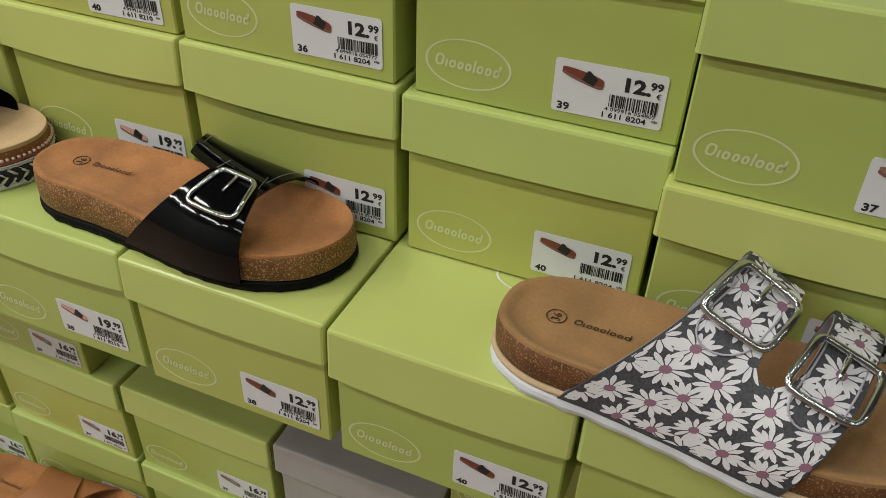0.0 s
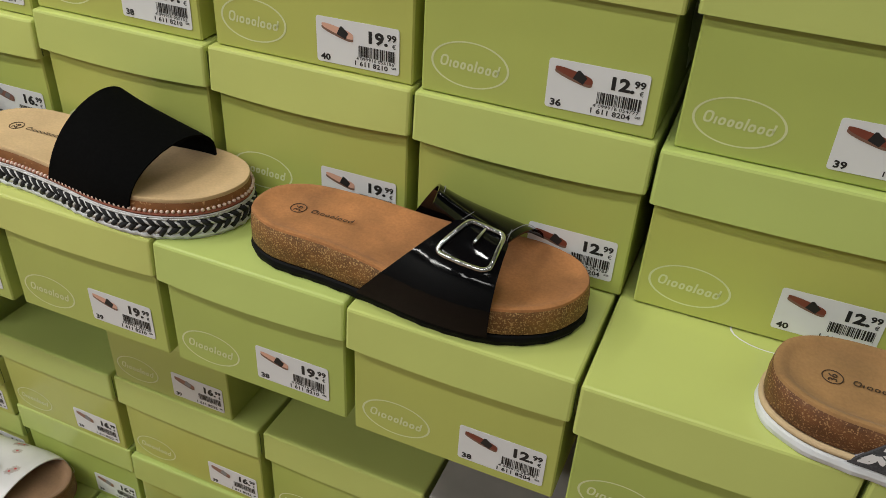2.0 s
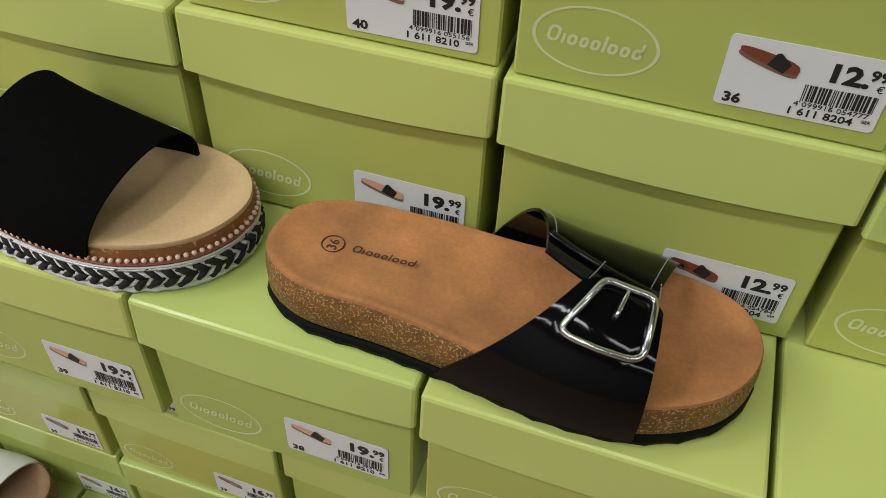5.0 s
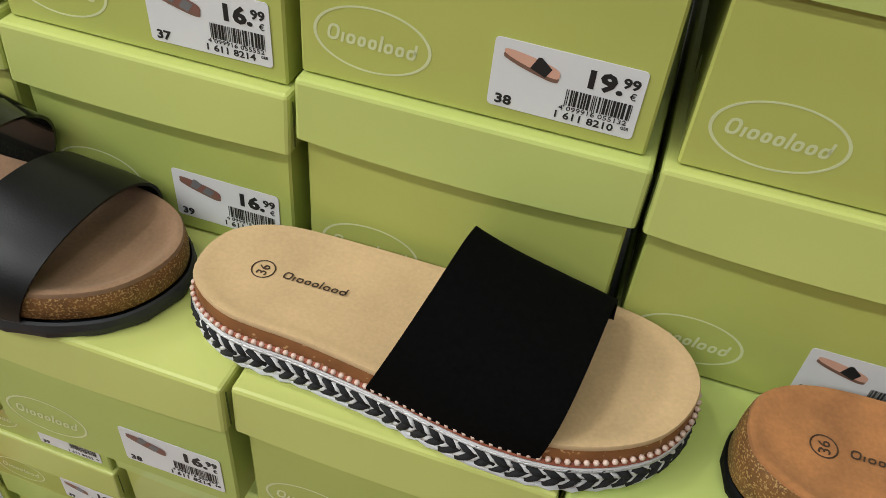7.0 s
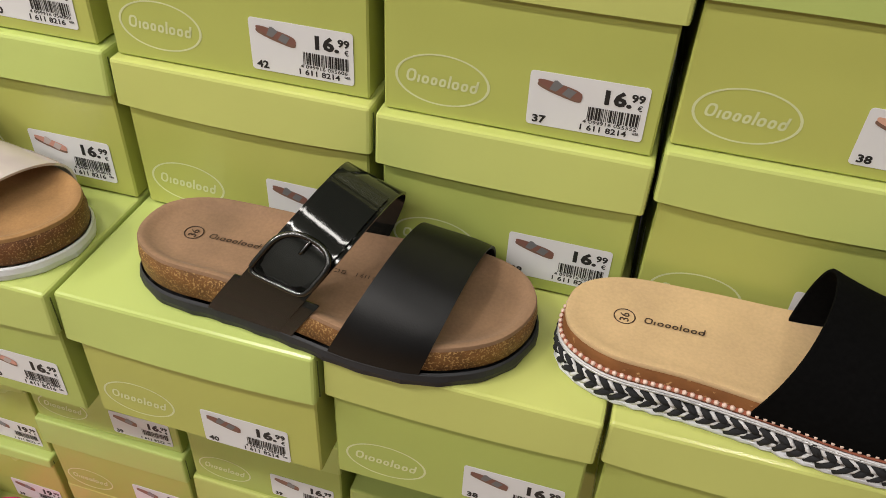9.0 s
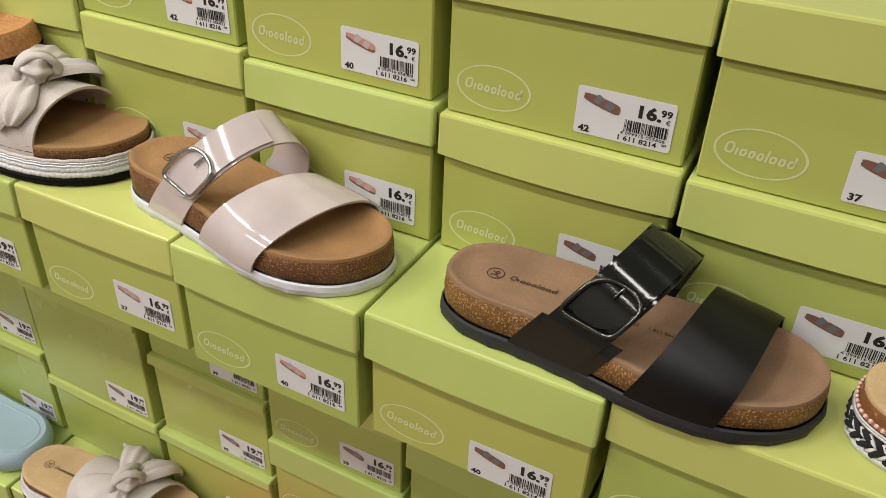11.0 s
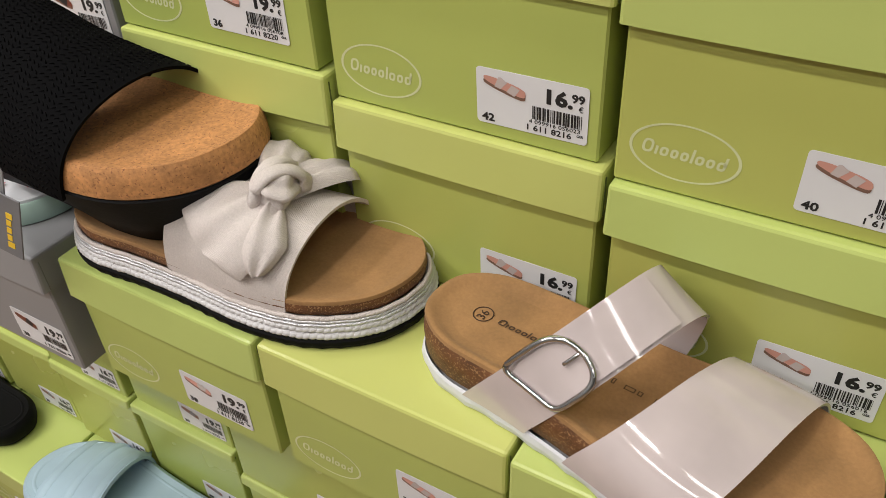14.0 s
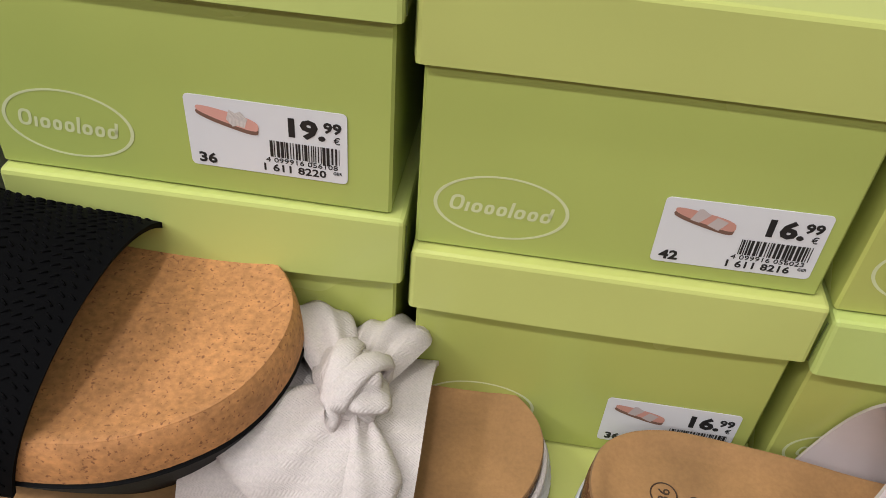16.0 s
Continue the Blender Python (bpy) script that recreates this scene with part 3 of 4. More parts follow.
def loft(loops, cap_low=True, cap_top=True):
    bm = bmesh.new()
    rows = [[bm.verts.new(p) for p in lp] for lp in loops]
    n = len(rows[0])
    for a, b in zip(rows, rows[1:]):
        for i in range(n):
            bm.faces.new((a[i], b[i], b[(i + 1) % n], a[(i + 1) % n]))
    if cap_low:
        bm.faces.new(rows[0])
    if cap_top:
        bm.faces.new(rows[-1][::-1])
    bmesh.ops.recalc_face_normals(bm, faces=bm.faces[:])
    return bm


def footbed_bm(last, z, inset, dip=0.004, thick=0.003, rim=0.0015):
    """A moulded footbed with a raised rim and a hollow for the foot."""
    outer = last.loop(inset, z)
    spine = [Vector((min(max(p.x, 0.045 * last.sx), 0.205 * last.sx), 0, 0)) for p in outer]
    for s in spine:
        lo, hi = last.edges(s.x)
        s.y = (lo + hi) / 2
    loops = [last.loop(inset + 0.0005, z - thick), last.loop(inset, z - thick * 0.3), last.loop(inset + 0.0006, z + rim * 0.7), last.loop(inset + 0.002, z + rim)]
    for f, d in ((0.90, rim * 0.75), (0.84, -dip * 0.25), (0.76, -dip * 0.65), (0.62, -dip * 0.9), (0.4, -dip), (0.15, -dip)):
        ring = []
        for p, s in zip(outer, spine):
            q = Vector((s.x, s.y, 0)).lerp(Vector((p.x, p.y, 0)), f)
            hump = 0.0018 * math.exp(-((q.x / last.sx - 0.172) / 0.012) ** 2) * max(0, 1 - abs(f) * 1.2)
            ring.append(Vector((q.x, q.y, z + d + hump + last.lift(q.x, z))))
        loops.append(ring)
    return loft(loops, True, True)


class Band:
    """The surface of a strap over the foot: s from its heel edge to its toe edge, q from the outer rim over the top to the inner rim."""

    def __init__(self, last, b0, b1, f0, f1, hb, hf, zb, out=0.0022, power=0.8, lean=0.0, tip=0.0, far=0.0, nip=0.0):
        self.tip, self.far, self.nip = tip, far, nip
        self.last, self.c, self.h, self.zb, self.o, self.power = last, (b0, b1, f0, f1), (hb, hf), zb, out, power
        self.lean = lean if isinstance(lean, tuple) else (lean, lean)

    def at(self, s, q, lift=0.0):
        p = self.raw(s, q)
        if lift:
            e = 0.01
            u, v = self.raw(s + e, q) - self.raw(s - e, q), self.raw(s, q + e) - self.raw(s, q - e)
            p = p + u.cross(v).normalized() * lift
        return p

    def raw(self, s, q):
        s = s * (1 - self.nip * math.exp(-((q - 0.50) / 0.17) ** 2)) + 0.5 * self.nip * (1 - s) / (1 + math.exp(-40 * (q - 0.58)))
        b0, b1, f0, f1 = self.c
        x = (b0 * (1 - s) + f0 * s) * (1 - q) + (b1 * (1 - s) + f1 * s) * q
        lo, hi = self.last.edges(min(max(x, 0.004), 0.244 * self.last.sx))
        hi -= self.far
        t = math.pi * min(max(q, 0.0), 1.0)
        h = self.h[0] * (1 - s) + self.h[1] * s
        rise = math.sin(t) ** self.power if 0 < q < 1 else 0
        return Vector((x + (self.lean[0] * (1 - s) + self.lean[1] * s) * rise * h, (lo + hi) / 2 - (hi - lo + 2 * self.o) / 2 * math.cos(t) * (1 + (0.10 if q < 0.5 else 0.02) * math.sin(t)) + self.tip * h * rise * min(max(q, 0.0), 1.0) * 1.5, self.zb + h * rise))

    def sheet(self, s0=0.0, s1=1.0, q0=0.0, q1=1.0, ns=10, nq=36, thick=0.0018, lift=0.0, keep=None, round_end=0.0):
        bm = bmesh.new()
        g = []
        for j in range(nq + 1):
            q = q0 + (q1 - q0) * j / nq
            row = []
            for i in range(ns + 1):
                a = i / ns
                qq = q - round_end * (1 - math.sqrt(max(0, 1 - (2 * a - 1) ** 2))) * (1 - j / nq) * (-1 if q0 < q1 else 1)
                row.append(bm.verts.new(self.at(s0 + (s1 - s0) * a, qq, lift)))
            g.append(row)
        for j in range(nq):
            for i in range(ns):
                if keep and not keep(s0 + (s1 - s0) * (i + 0.5) / ns, q0 + (q1 - q0) * (j + 0.5) / nq):
                    continue
                bm.faces.new((g[j][i], g[j][i + 1], g[j + 1][i + 1], g[j + 1][i]))
        bmesh.ops.delete(bm, geom=[v for v in bm.verts if not v.link_faces], context="VERTS")
        bmesh.ops.solidify(bm, geom=bm.faces[:], thickness=thick)
        bmesh.ops.recalc_face_normals(bm, faces=bm.faces[:])
        return bm

    def path(self, pts, lift):
        return [self.at(s, q, lift) for s, q in pts]

    def metres(self, s, q):
        e = 0.02
        return (self.raw(s + e, q) - self.raw(s - e, q)).length / (2 * e), (self.raw(s, q + e) - self.raw(s, q - e)).length / (2 * e)


def buckle(band, parent, s, q, along, across, mat, label, r=0.0016, oval=False, turn=0.0):
    """A frame buckle with its prong, lying on a strap."""
    ms, mq = band.metres(s, q)
    pts = []
    n = 40
    for i in range(n):
        a = 2 * math.pi * i / n
        c, d = math.cos(a), math.sin(a)
        e = 0.30 if not oval or d < 0 else 0.75
        u = along / 2 * math.copysign(abs(c) ** (e if e < 0.7 else 0.9), c)
        v = across / 2 * math.copysign(abs(d) ** e, d)
        u, v = u * math.cos(turn) - v * math.sin(turn), u * math.sin(turn) + v * math.cos(turn)
        pts.append((s + u / ms, q + v / mq))
    b = part("buckle", tube(bmesh.new(), band.path(pts, 0.0036), r, True, 8), mat, parent, label, smooth=True)
    prong = [(s, q + (across / 2) / mq * t) for t in ((0.35, 0.5, 0.7, 0.85, 1.05) if oval else (0.0, 0.25, 0.5, 0.75, 1.05))]
    part("prong", tube(bmesh.new(), band.path(prong, 0.0040), r * 0.6, False, 6), mat, b, smooth=True)
    return b


def stitches(band, parent, runs, mat, lift=0.0008):
    bm = bmesh.new()
    for (s0, q0), (s1, q1), k in runs:
        for i in range(k):
            a, b = i / k, (i + 0.6) / k
            tube(bm, band.path([(s0 + (s1 - s0) * t, q0 + (q1 - q0) * t) for t in (a, b)], lift), 0.0003, False, 4)
    return tagged(part("stitching", bm, mat, parent), kind="stuff")


def print_36(parent, last, z, mat=None, x=0.034, word=True):
    """The size in a ring and the word mark stamped at the heel."""
    mat = mat or BURN
    z += last.lift(x)
    bm = bmesh.new()
    tube(bm, [(x + 0.0058 * math.cos(a), 0.0058 * math.sin(a), z) for a in [2 * math.pi * i / 28 for i in range(28)]], 0.00035, True, 4)
    ring = part("size_ring", bm, mat, parent)
    shared("size_number", text_mesh("36", 0.0075), mat, ring, pose(x + 0.0026, -0.0042, z, 0, 0, 90))
    if word:
        me = bpy.data.meshes.new("stamp")
        word_bm(0.033, 0.0048, 0.0003, False).to_mesh(me)
        me.materials.append(mat)
        tagged(shared("word_stamp", me, mat, parent, pose(x + 0.0275, 0.0, z)), kind="stuff")


def sole_layers(root, last, layers):
    for name, mat, z0, z1, i0, i1, scallop, waves, label in layers:
        r = min(0.0012, (z1 - z0) * 0.25)
        mid = (z0 + z1) / 2
        loops = [last.loop(i0 + r, z0, scallop * 0.6, waves), last.loop(i0, z0 + r, scallop, waves), last.loop((i0 + i1) / 2 - r * 0.6, mid, scallop * 0.5, waves),
                 last.loop(i1, z1 - r, 0, 0), last.loop(i1 + r, z1, 0, 0), last.loop(i1 + 0.004, max(z0, z1 - 0.008), 0, 0)]
        part(name, loft(loops), mat, root, label, smooth=not waves)


def sandal(x, y, z, rz, label, group="display shoes", sx=1.0, sy=1.0, rx=0.0, ry=0.0, name="sandal", heel=0.0):
    root = thing(name, pose(x, y, z, rx, ry, rz), label, "sandal", group)
    return root, Last(sx, sy, heel=heel)


TOP = 0.5297

# black patent slide
r2, last = sandal(-0.471, 0.389, TOP, 1.0, "slide sandal with tan suede footbed and black patent buckle strap", sy=0.98, heel=0.0065)
sole_layers(r2, last, [("outsole", BLACK_RUBBER, 0, 0.0085, -0.0010, -0.0006, 0.0012, 34, "black ridged rubber outsole"), ("midsole", CORK, 0.0085, 0.0275, 0.0, 0.001, 0, 0, "speckled cork midsole")])
part("footbed", footbed_bm(last, 0.0280, 0.0012, 0.0022, rim=0.0006), SUEDE, r2, "orange tan suede footbed", True)
print_36(r2, last, 0.0262)
loop_band = Band(last, 0.128, 0.098, 0.168, 0.210, 0.064, 0.042, 0.009, lean=(0.42, 0.10), tip=0.10)
far_strap = part("far_strap", loop_band.sheet(q0=0.43, q1=1.0, nq=36), PATENT, r2, "black patent strap end through the buckle", True)
part("keeper", tube(bmesh.new(), loop_band.path([(t / 10, 0.49) for t in range(0, 11)], 0.0016), 0.0020, False, 8, 0.6), PATENT, far_strap, "", True)
stitches(loop_band, far_strap, [((0.07, 0.50), (0.07, 0.86), 24), ((0.93, 0.50), (0.93, 0.86), 24)], GREY)
band = Band(last, 0.102, 0.160, 0.197, 0.182, 0.058, 0.050, 0.009, lean=(0.60, 0.10), tip=0.06)
strap = part("strap", band.sheet(q0=0.45, q1=0.0, nq=40, ns=14, round_end=0.05), PATENT, r2, "black patent strap", True)
part("strap_end", band.sheet(0.14, 0.86, 0.20, 0.44, nq=16, thick=0.0016, lift=0.0020, round_end=0.06), PATENT, strap, "", True)
buckle(band, strap, 0.55, 0.345, 0.030, 0.029, STEEL, "chrome frame buckle", 0.0018)
stitches(band, strap, [((0.25, 0.17), (0.75, 0.17), 12), ((0.25, 0.17), (0.25, 0.23), 5), ((0.75, 0.17), (0.75, 0.23), 5), ((0.05, 0.25), (0.05, 0.50), 22), ((0.95, 0.25), (0.95, 0.50), 22)], GREY)

# platform slide with braided edge
r3, last = sandal(-0.738, 0.391, TOP, 0.6, "platform slide sandal with black suede strap and braided edge", sy=0.99, heel=0.002)
sole_layers(r3, last, [("outsole", WHITE, 0, 0.0056, -0.0010, -0.0008, 0.0026, 60, "white notched outsole"), ("wedge", BLACK_YARN, 0.0056, 0.0165, 0.0010, 0.0010, 0, 0, "black yarn-wrapped platform wedge"),
                       ("ribbon", RUST, 0.0205, 0.0235, -0.0006, -0.0004, 0, 0, "rust woven ribbon"), ("midsole", CORK_RED, 0.0170, 0.0325, 0.0012, 0.0018, 0, 0, "reddish speckled cork midsole")])
part("footbed", footbed_bm(last, 0.0335, 0.0012, 0.0012, rim=0.0003), SUEDE_PALE, r3, "pale beige footbed", True)
print_36(r3, last, 0.0326)


def braid(last, z, side, step, length, thick, seeds, tilt):
    """Short plaited strands laid round the edge, slanting all one way."""
    bm = bmesh.new()
    k = int(round(0.60 * last.sx / step))
    for i in range(k):
        if i % 2 != seeds:
            continue
        f = i / k * last.n
        a, b = int(f) % last.n, (int(f) + 1) % last.n
        p = last.ring[a].lerp(last.ring[b], f - int(f))
        o = last.out[a]
        d = Vector((-o.y, o.x))
        p0 = Vector((p.x - o.x * 0.0008, p.y - o.y * 0.0008, z))
        jit = random.Random(i * 13 + seeds * 7 + int(z * 1e4))
        along = Vector((d.x, d.y, 0)) * length * jit.uniform(0.5, 1.05)
        up = Vector((0, 0, side * length * tilt * jit.uniform(0.65, 1.25)))
        p0.z += jit.uniform(-0.0008, 0.0008)
        pts = [p0 - along * 0.5 - up * 0.5, p0 + Vector((o.x, o.y, 0)) * -0.001, p0 + along * 0.5 + up * 0.5]
        pts[1] = p0 + Vector((o.x, o.y, 0)) * 0.0012
        tube(bm, pts, thick, False, 6)
    return bm


for n_, (zz, sd) in enumerate(((0.0088, 1), (0.0140, -1))):
    tagged(part("braid", braid(last, zz, sd, 0.0040, 0.0090, 0.0013, 0, 0.70), COTTON, r3, "white plaited yarn", True), kind="stuff")
    tagged(part("braid", braid(last, zz, sd, 0.0040, 0.0098, 0.0022, 1, 0.70), BLACK_YARN, r3, "black plaited yarn", True), kind="stuff")
for zz, rr, mt in ((0.0182, 0.0009, SILVER), (0.0198, 0.0007, COTTON)):
    part("cord", tube(bmesh.new(), last.loop(-0.0004, zz), rr, True, 6), mt, r3, "", True)


def bead_row(last, z, step, r, inset, mat, parent):
    bm = bmesh.new()
    k = int(0.60 * last.sx / step)
    for i in range(k):
        f = i / k * last.n
        a, b = int(f) % last.n, (int(f) + 1) % last.n
        p, o = last.ring[a].lerp(last.ring[b], f - int(f)), last.out[a]
        bmesh.ops.create_icosphere(bm, subdivisions=1, radius=r, matrix=Matrix.Translation((p.x - o.x * inset, p.y - o.y * inset, z)))
    return tagged(part("beading", bm, mat, parent, "row of small pale beads", True), kind="stuff")


bead_row(last, 0.0246, 0.0042, 0.0016, -0.0002, PEARL, r3)
band = Band(last, 0.104, 0.121, 0.186, 0.203, 0.062, 0.036, 0.024, power=0.85, lean=(0.30, 0.10), out=0.0012, tip=0.26, far=0.013)
part("strap", band.sheet(nq=44), BLACK_SUEDE, r3, "wide black suede strap", True)

# two strap sandal, anthracite
r4, last = sandal(-1.000, 0.382, TOP, 0.5, "two-strap sandal with brown footbed and black buckled straps", heel=0.0072)
sole_layers(r4, last, [("outsole", DARK_RUBBER, 0, 0.0105, -0.0022, -0.0014, 0.0014, 26, "dark grey ridged outsole"), ("midsole", CORK, 0.0105, 0.0265, 0.0008, 0.0014, 0, 0, "speckled cork midsole")])
part("footbed", footbed_bm(last, 0.0272, 0.0014, 0.0035, rim=0.0012), SUEDE_BROWN, r4, "brown suede footbed", True)
print_36(r4, last, 0.0245)
band = Band(last, 0.140, 0.168, 0.194, 0.214, 0.049, 0.038, 0.011, power=0.85, lean=(0.28, 0.15), tip=0.12)
part("front_strap", band.sheet(nq=44), BLACK_LEATHER, r4, "matt black front strap", True)
band = Band(last, 0.064, 0.090, 0.108, 0.140, 0.078, 0.066, 0.011, power=0.8, lean=(0.60, 0.50), tip=0.24)
strap = part("rear_strap", band.sheet(nq=44), PATENT_GREY, r4, "glossy anthracite rear strap", True)
part("strap_end", band.sheet(0.06, 0.94, 0.13, 0.52, nq=18, thick=0.0016, lift=0.0022, round_end=0.06), PATENT_GREY, strap, "", True)
buckle(band, strap, 0.5, 0.20, 0.035, 0.032, GUN, "dark metal D-shaped buckle", 0.0017, True)
part("side_panel", Band(last, 0.060, 0.1, 0.116, 0.15, 0.062, 0.056, 0.0105, out=0.0014, lean=0.5, tip=0.2).sheet(0, 1, 0.0, 0.13, nq=8, thick=0.001), PATENT_GREY, strap, "", True)

# two strap sandal, rose patent
r5, last = sandal(-1.295, 0.3965, TOP, -6.8, "two-strap sandal with rose patent straps, cork sole and silver buckle", heel=0.0072)
sole_layers(r5, last, [("outsole", WHITE, 0, 0.0100, -0.0022, -0.0014, 0.0014, 26, "white ridged outsole"), ("midsole", CORK_DARK, 0.0100, 0.0285, 0.0004, 0.0010, 0, 0, "dark speckled cork midsole")])
part("footbed", footbed_bm(last, 0.0292, 0.0010, 0.0035, rim=0.0012), SUEDE_TAN, r5, "tan suede footbed", True)
print_36(r5, last, 0.0265)
band = Band(last, 0.114, 0.165, 0.175, 0.212, 0.046, 0.036, 0.0100, out=0.0040, power=0.72, lean=(0.32, 0.24), tip=0.12)
part("front_strap", band.sheet(nq=44), ROSE_PATENT, r5, "glossy rose front strap", True)
band = Band(last, 0.046, 0.088, 0.088, 0.132, 0.083, 0.066, 0.0090, power=0.8, lean=(0.60, 0.50), tip=0.26)
strap = part("rear_strap", band.sheet(nq=44), ROSE_PATENT, r5, "glossy rose rear strap", True)
part("strap_end", band.sheet(0.06, 0.94, 0.09, 0.50, nq=18, thick=0.0016, lift=0.0022, round_end=0.06), ROSE_PATENT, strap, "", True)
buckle(band, strap, 0.47, 0.190, 0.034, 0.035, STEEL, "silver D-shaped buckle", 0.0018, True)


def care_marks(parent, z, article):
    """Small stamped signs and the article number in the middle of the footbed."""
    bm = bmesh.new()
    for k, (w, h) in enumerate(((0.005, 0.0022), (0.002, 0.0034), (0.006, 0.0026), (0.0026, 0.0026))):
        x0 = 0.108 + k * 0.0075
        for a, b, c, d in ((0, w, 0, 0.0005), (0, w, h, h + 0.0005), (0, 0.0005, 0, h), (w - 0.0005, w, 0, h)):
            bm.faces.new([bm.verts.new((x0 + u, v - 0.002, z)) for u, v in ((a, c), (b, c), (b, d), (a, d))])
    m = part("care_mark", bm, BURN, parent)
    shared("article_stamp", text_mesh(article, 0.0042), BURN, m, pose(0.139, -0.0018, z))


care_marks(r4, 0.0272, "1 611 8214")
care_marks(r5, 0.0305, "1 611 8216")


def petal_print(band, parent, flowers, petal_mat, heart_mat, ok):
    """Printed flowers: thin petals and a heart each, lying on the cloth."""
    petals, hearts = bmesh.new(), bmesh.new()
    for s, q, r, turn in flowers:
        ms, mq = band.metres(s, q)

        def spot(u, v, lift):
            a, b = s + u / ms, q + v / mq
            return band.at(a, b, lift) if 0.005 < a < 0.995 and 0.004 < b < 0.99 and ok(a, b) else None
        for k in range(14):
            a = turn + 2 * math.pi * k / 14 + 0.09 * math.sin(5 * k + 9 * turn)
            ca, sa = math.cos(a), math.sin(a)
            wide = r * 0.118
            long = 0.90 + 0.12 * math.sin(3 * k + 17 * turn)
            shape = ((0.22, -0.35), (0.62 * long, -1.0), (0.88 * long, -0.72), (long, -0.12), (long, 0.12), (0.88 * long, 0.72), (0.62 * long, 1.0), (0.22, 0.35))
            pts = [spot(r * u * ca - wide * w * sa, r * u * sa + wide * w * ca, 0.0004 + 0.0001 * (k % 2)) for u, w in shape]
            pts = [p for p in pts if p]
            if len(pts) > 2:
                petals.faces.new([petals.verts.new(p) for p in pts])
        ring = [spot(r * 0.23 * math.cos(t), r * 0.23 * math.sin(t), 0.0007) for t in [2 * math.pi * j / 10 for j in range(10)]]
        if all(ring):
            hearts.faces.new([hearts.verts.new(p) for p in ring])
    tagged(part("petal_print", petals, petal_mat, parent, "white daisy print"), kind="stuff")
    tagged(part("flower_heart_print", hearts, heart_mat, parent), kind="stuff")


# daisy sandal
r1, last = sandal(-0.108, 0.374, TOP, -1.6, "two-strap sandal printed with white daisies, silver buckles and cork sole", sy=1.05, sx=1.02, heel=0.0045)
sole_layers(r1, last, [("outsole", WHITE, 0, 0.0085, -0.0020, -0.0014, 0.0012, 24, "white rubber outsole"), ("midsole", CORK_DARK, 0.0120, 0.0295, 0.0006, 0.0010, 0, 0, "dark cork midsole")])
part("rope_welt", tube(bmesh.new(), last.loop(0.0006, 0.0104), 0.0022, True, 8), JUTE, r1, "jute rope welt", True)
part("footbed", footbed_bm(last, 0.0300, 0.0012, 0.0035, rim=0.0010), SUEDE_TAN, r1, "tan suede footbed", True)
print_36(r1, last, 0.0274)
band = Band(last, 0.050, 0.092, 0.170, 0.200, 0.084, 0.052, 0.0095, power=0.8, lean=(0.62, 0.25), tip=0.24)


def whole(s, q):
    u, v = (s - 0.570) / 0.120, (0.36 - q) / 0.115
    return q > 0.36 and abs(u) >= 1 or q <= 0.36 and (u * u + v * v >= 1 or v > 1)


strap = part("upper", band.sheet(ns=110, nq=170, keep=whole), DENIM, r1, "daisy-printed two-strap upper", True)
flowers, places = [], []
rnd = random.Random(11)
for _ in range(4000):
    s, q = rnd.random(), rnd.random()
    p = band.at(s, q)
    if all((p - o).length > 0.0150 for o in places):
        places.append(p)
        flowers.append((s, q, rnd.uniform(0.0102, 0.0130), rnd.uniform(0, 1)))
petal_print(band, strap, flowers, PETAL, PETAL_HEART, whole)
part("lining", band.sheet(ns=90, nq=140, thick=0.0006, lift=-0.0026, keep=whole), STONE_LINING, strap, "lilac grey lining", True)
for s, q, wide in ((0.23, 0.395, 0.17), (0.83, 0.36, 0.13)):
    buckle(band, strap, s, q, 0.037, 0.034, STEEL, "chrome frame buckle", 0.0021)
    tongue = [(s - wide, q + 0.12), (s - wide, q), (s - wide, q - 0.08)]
    tongue += [(s - wide * math.cos(a), q - 0.08 - 0.075 * math.sin(a)) for a in [math.pi * i / 12 for i in range(1, 12)]]
    tongue += [(s + wide, q - 0.08), (s + wide, q), (s + wide, q + 0.12)]
    part("strap_end_edge", tube(bmesh.new(), band.path(tongue, 0.0009), 0.0006, False, 6), STONE_LINING, strap, "pale cut edge of the strap end", True)

# linen bow sandal


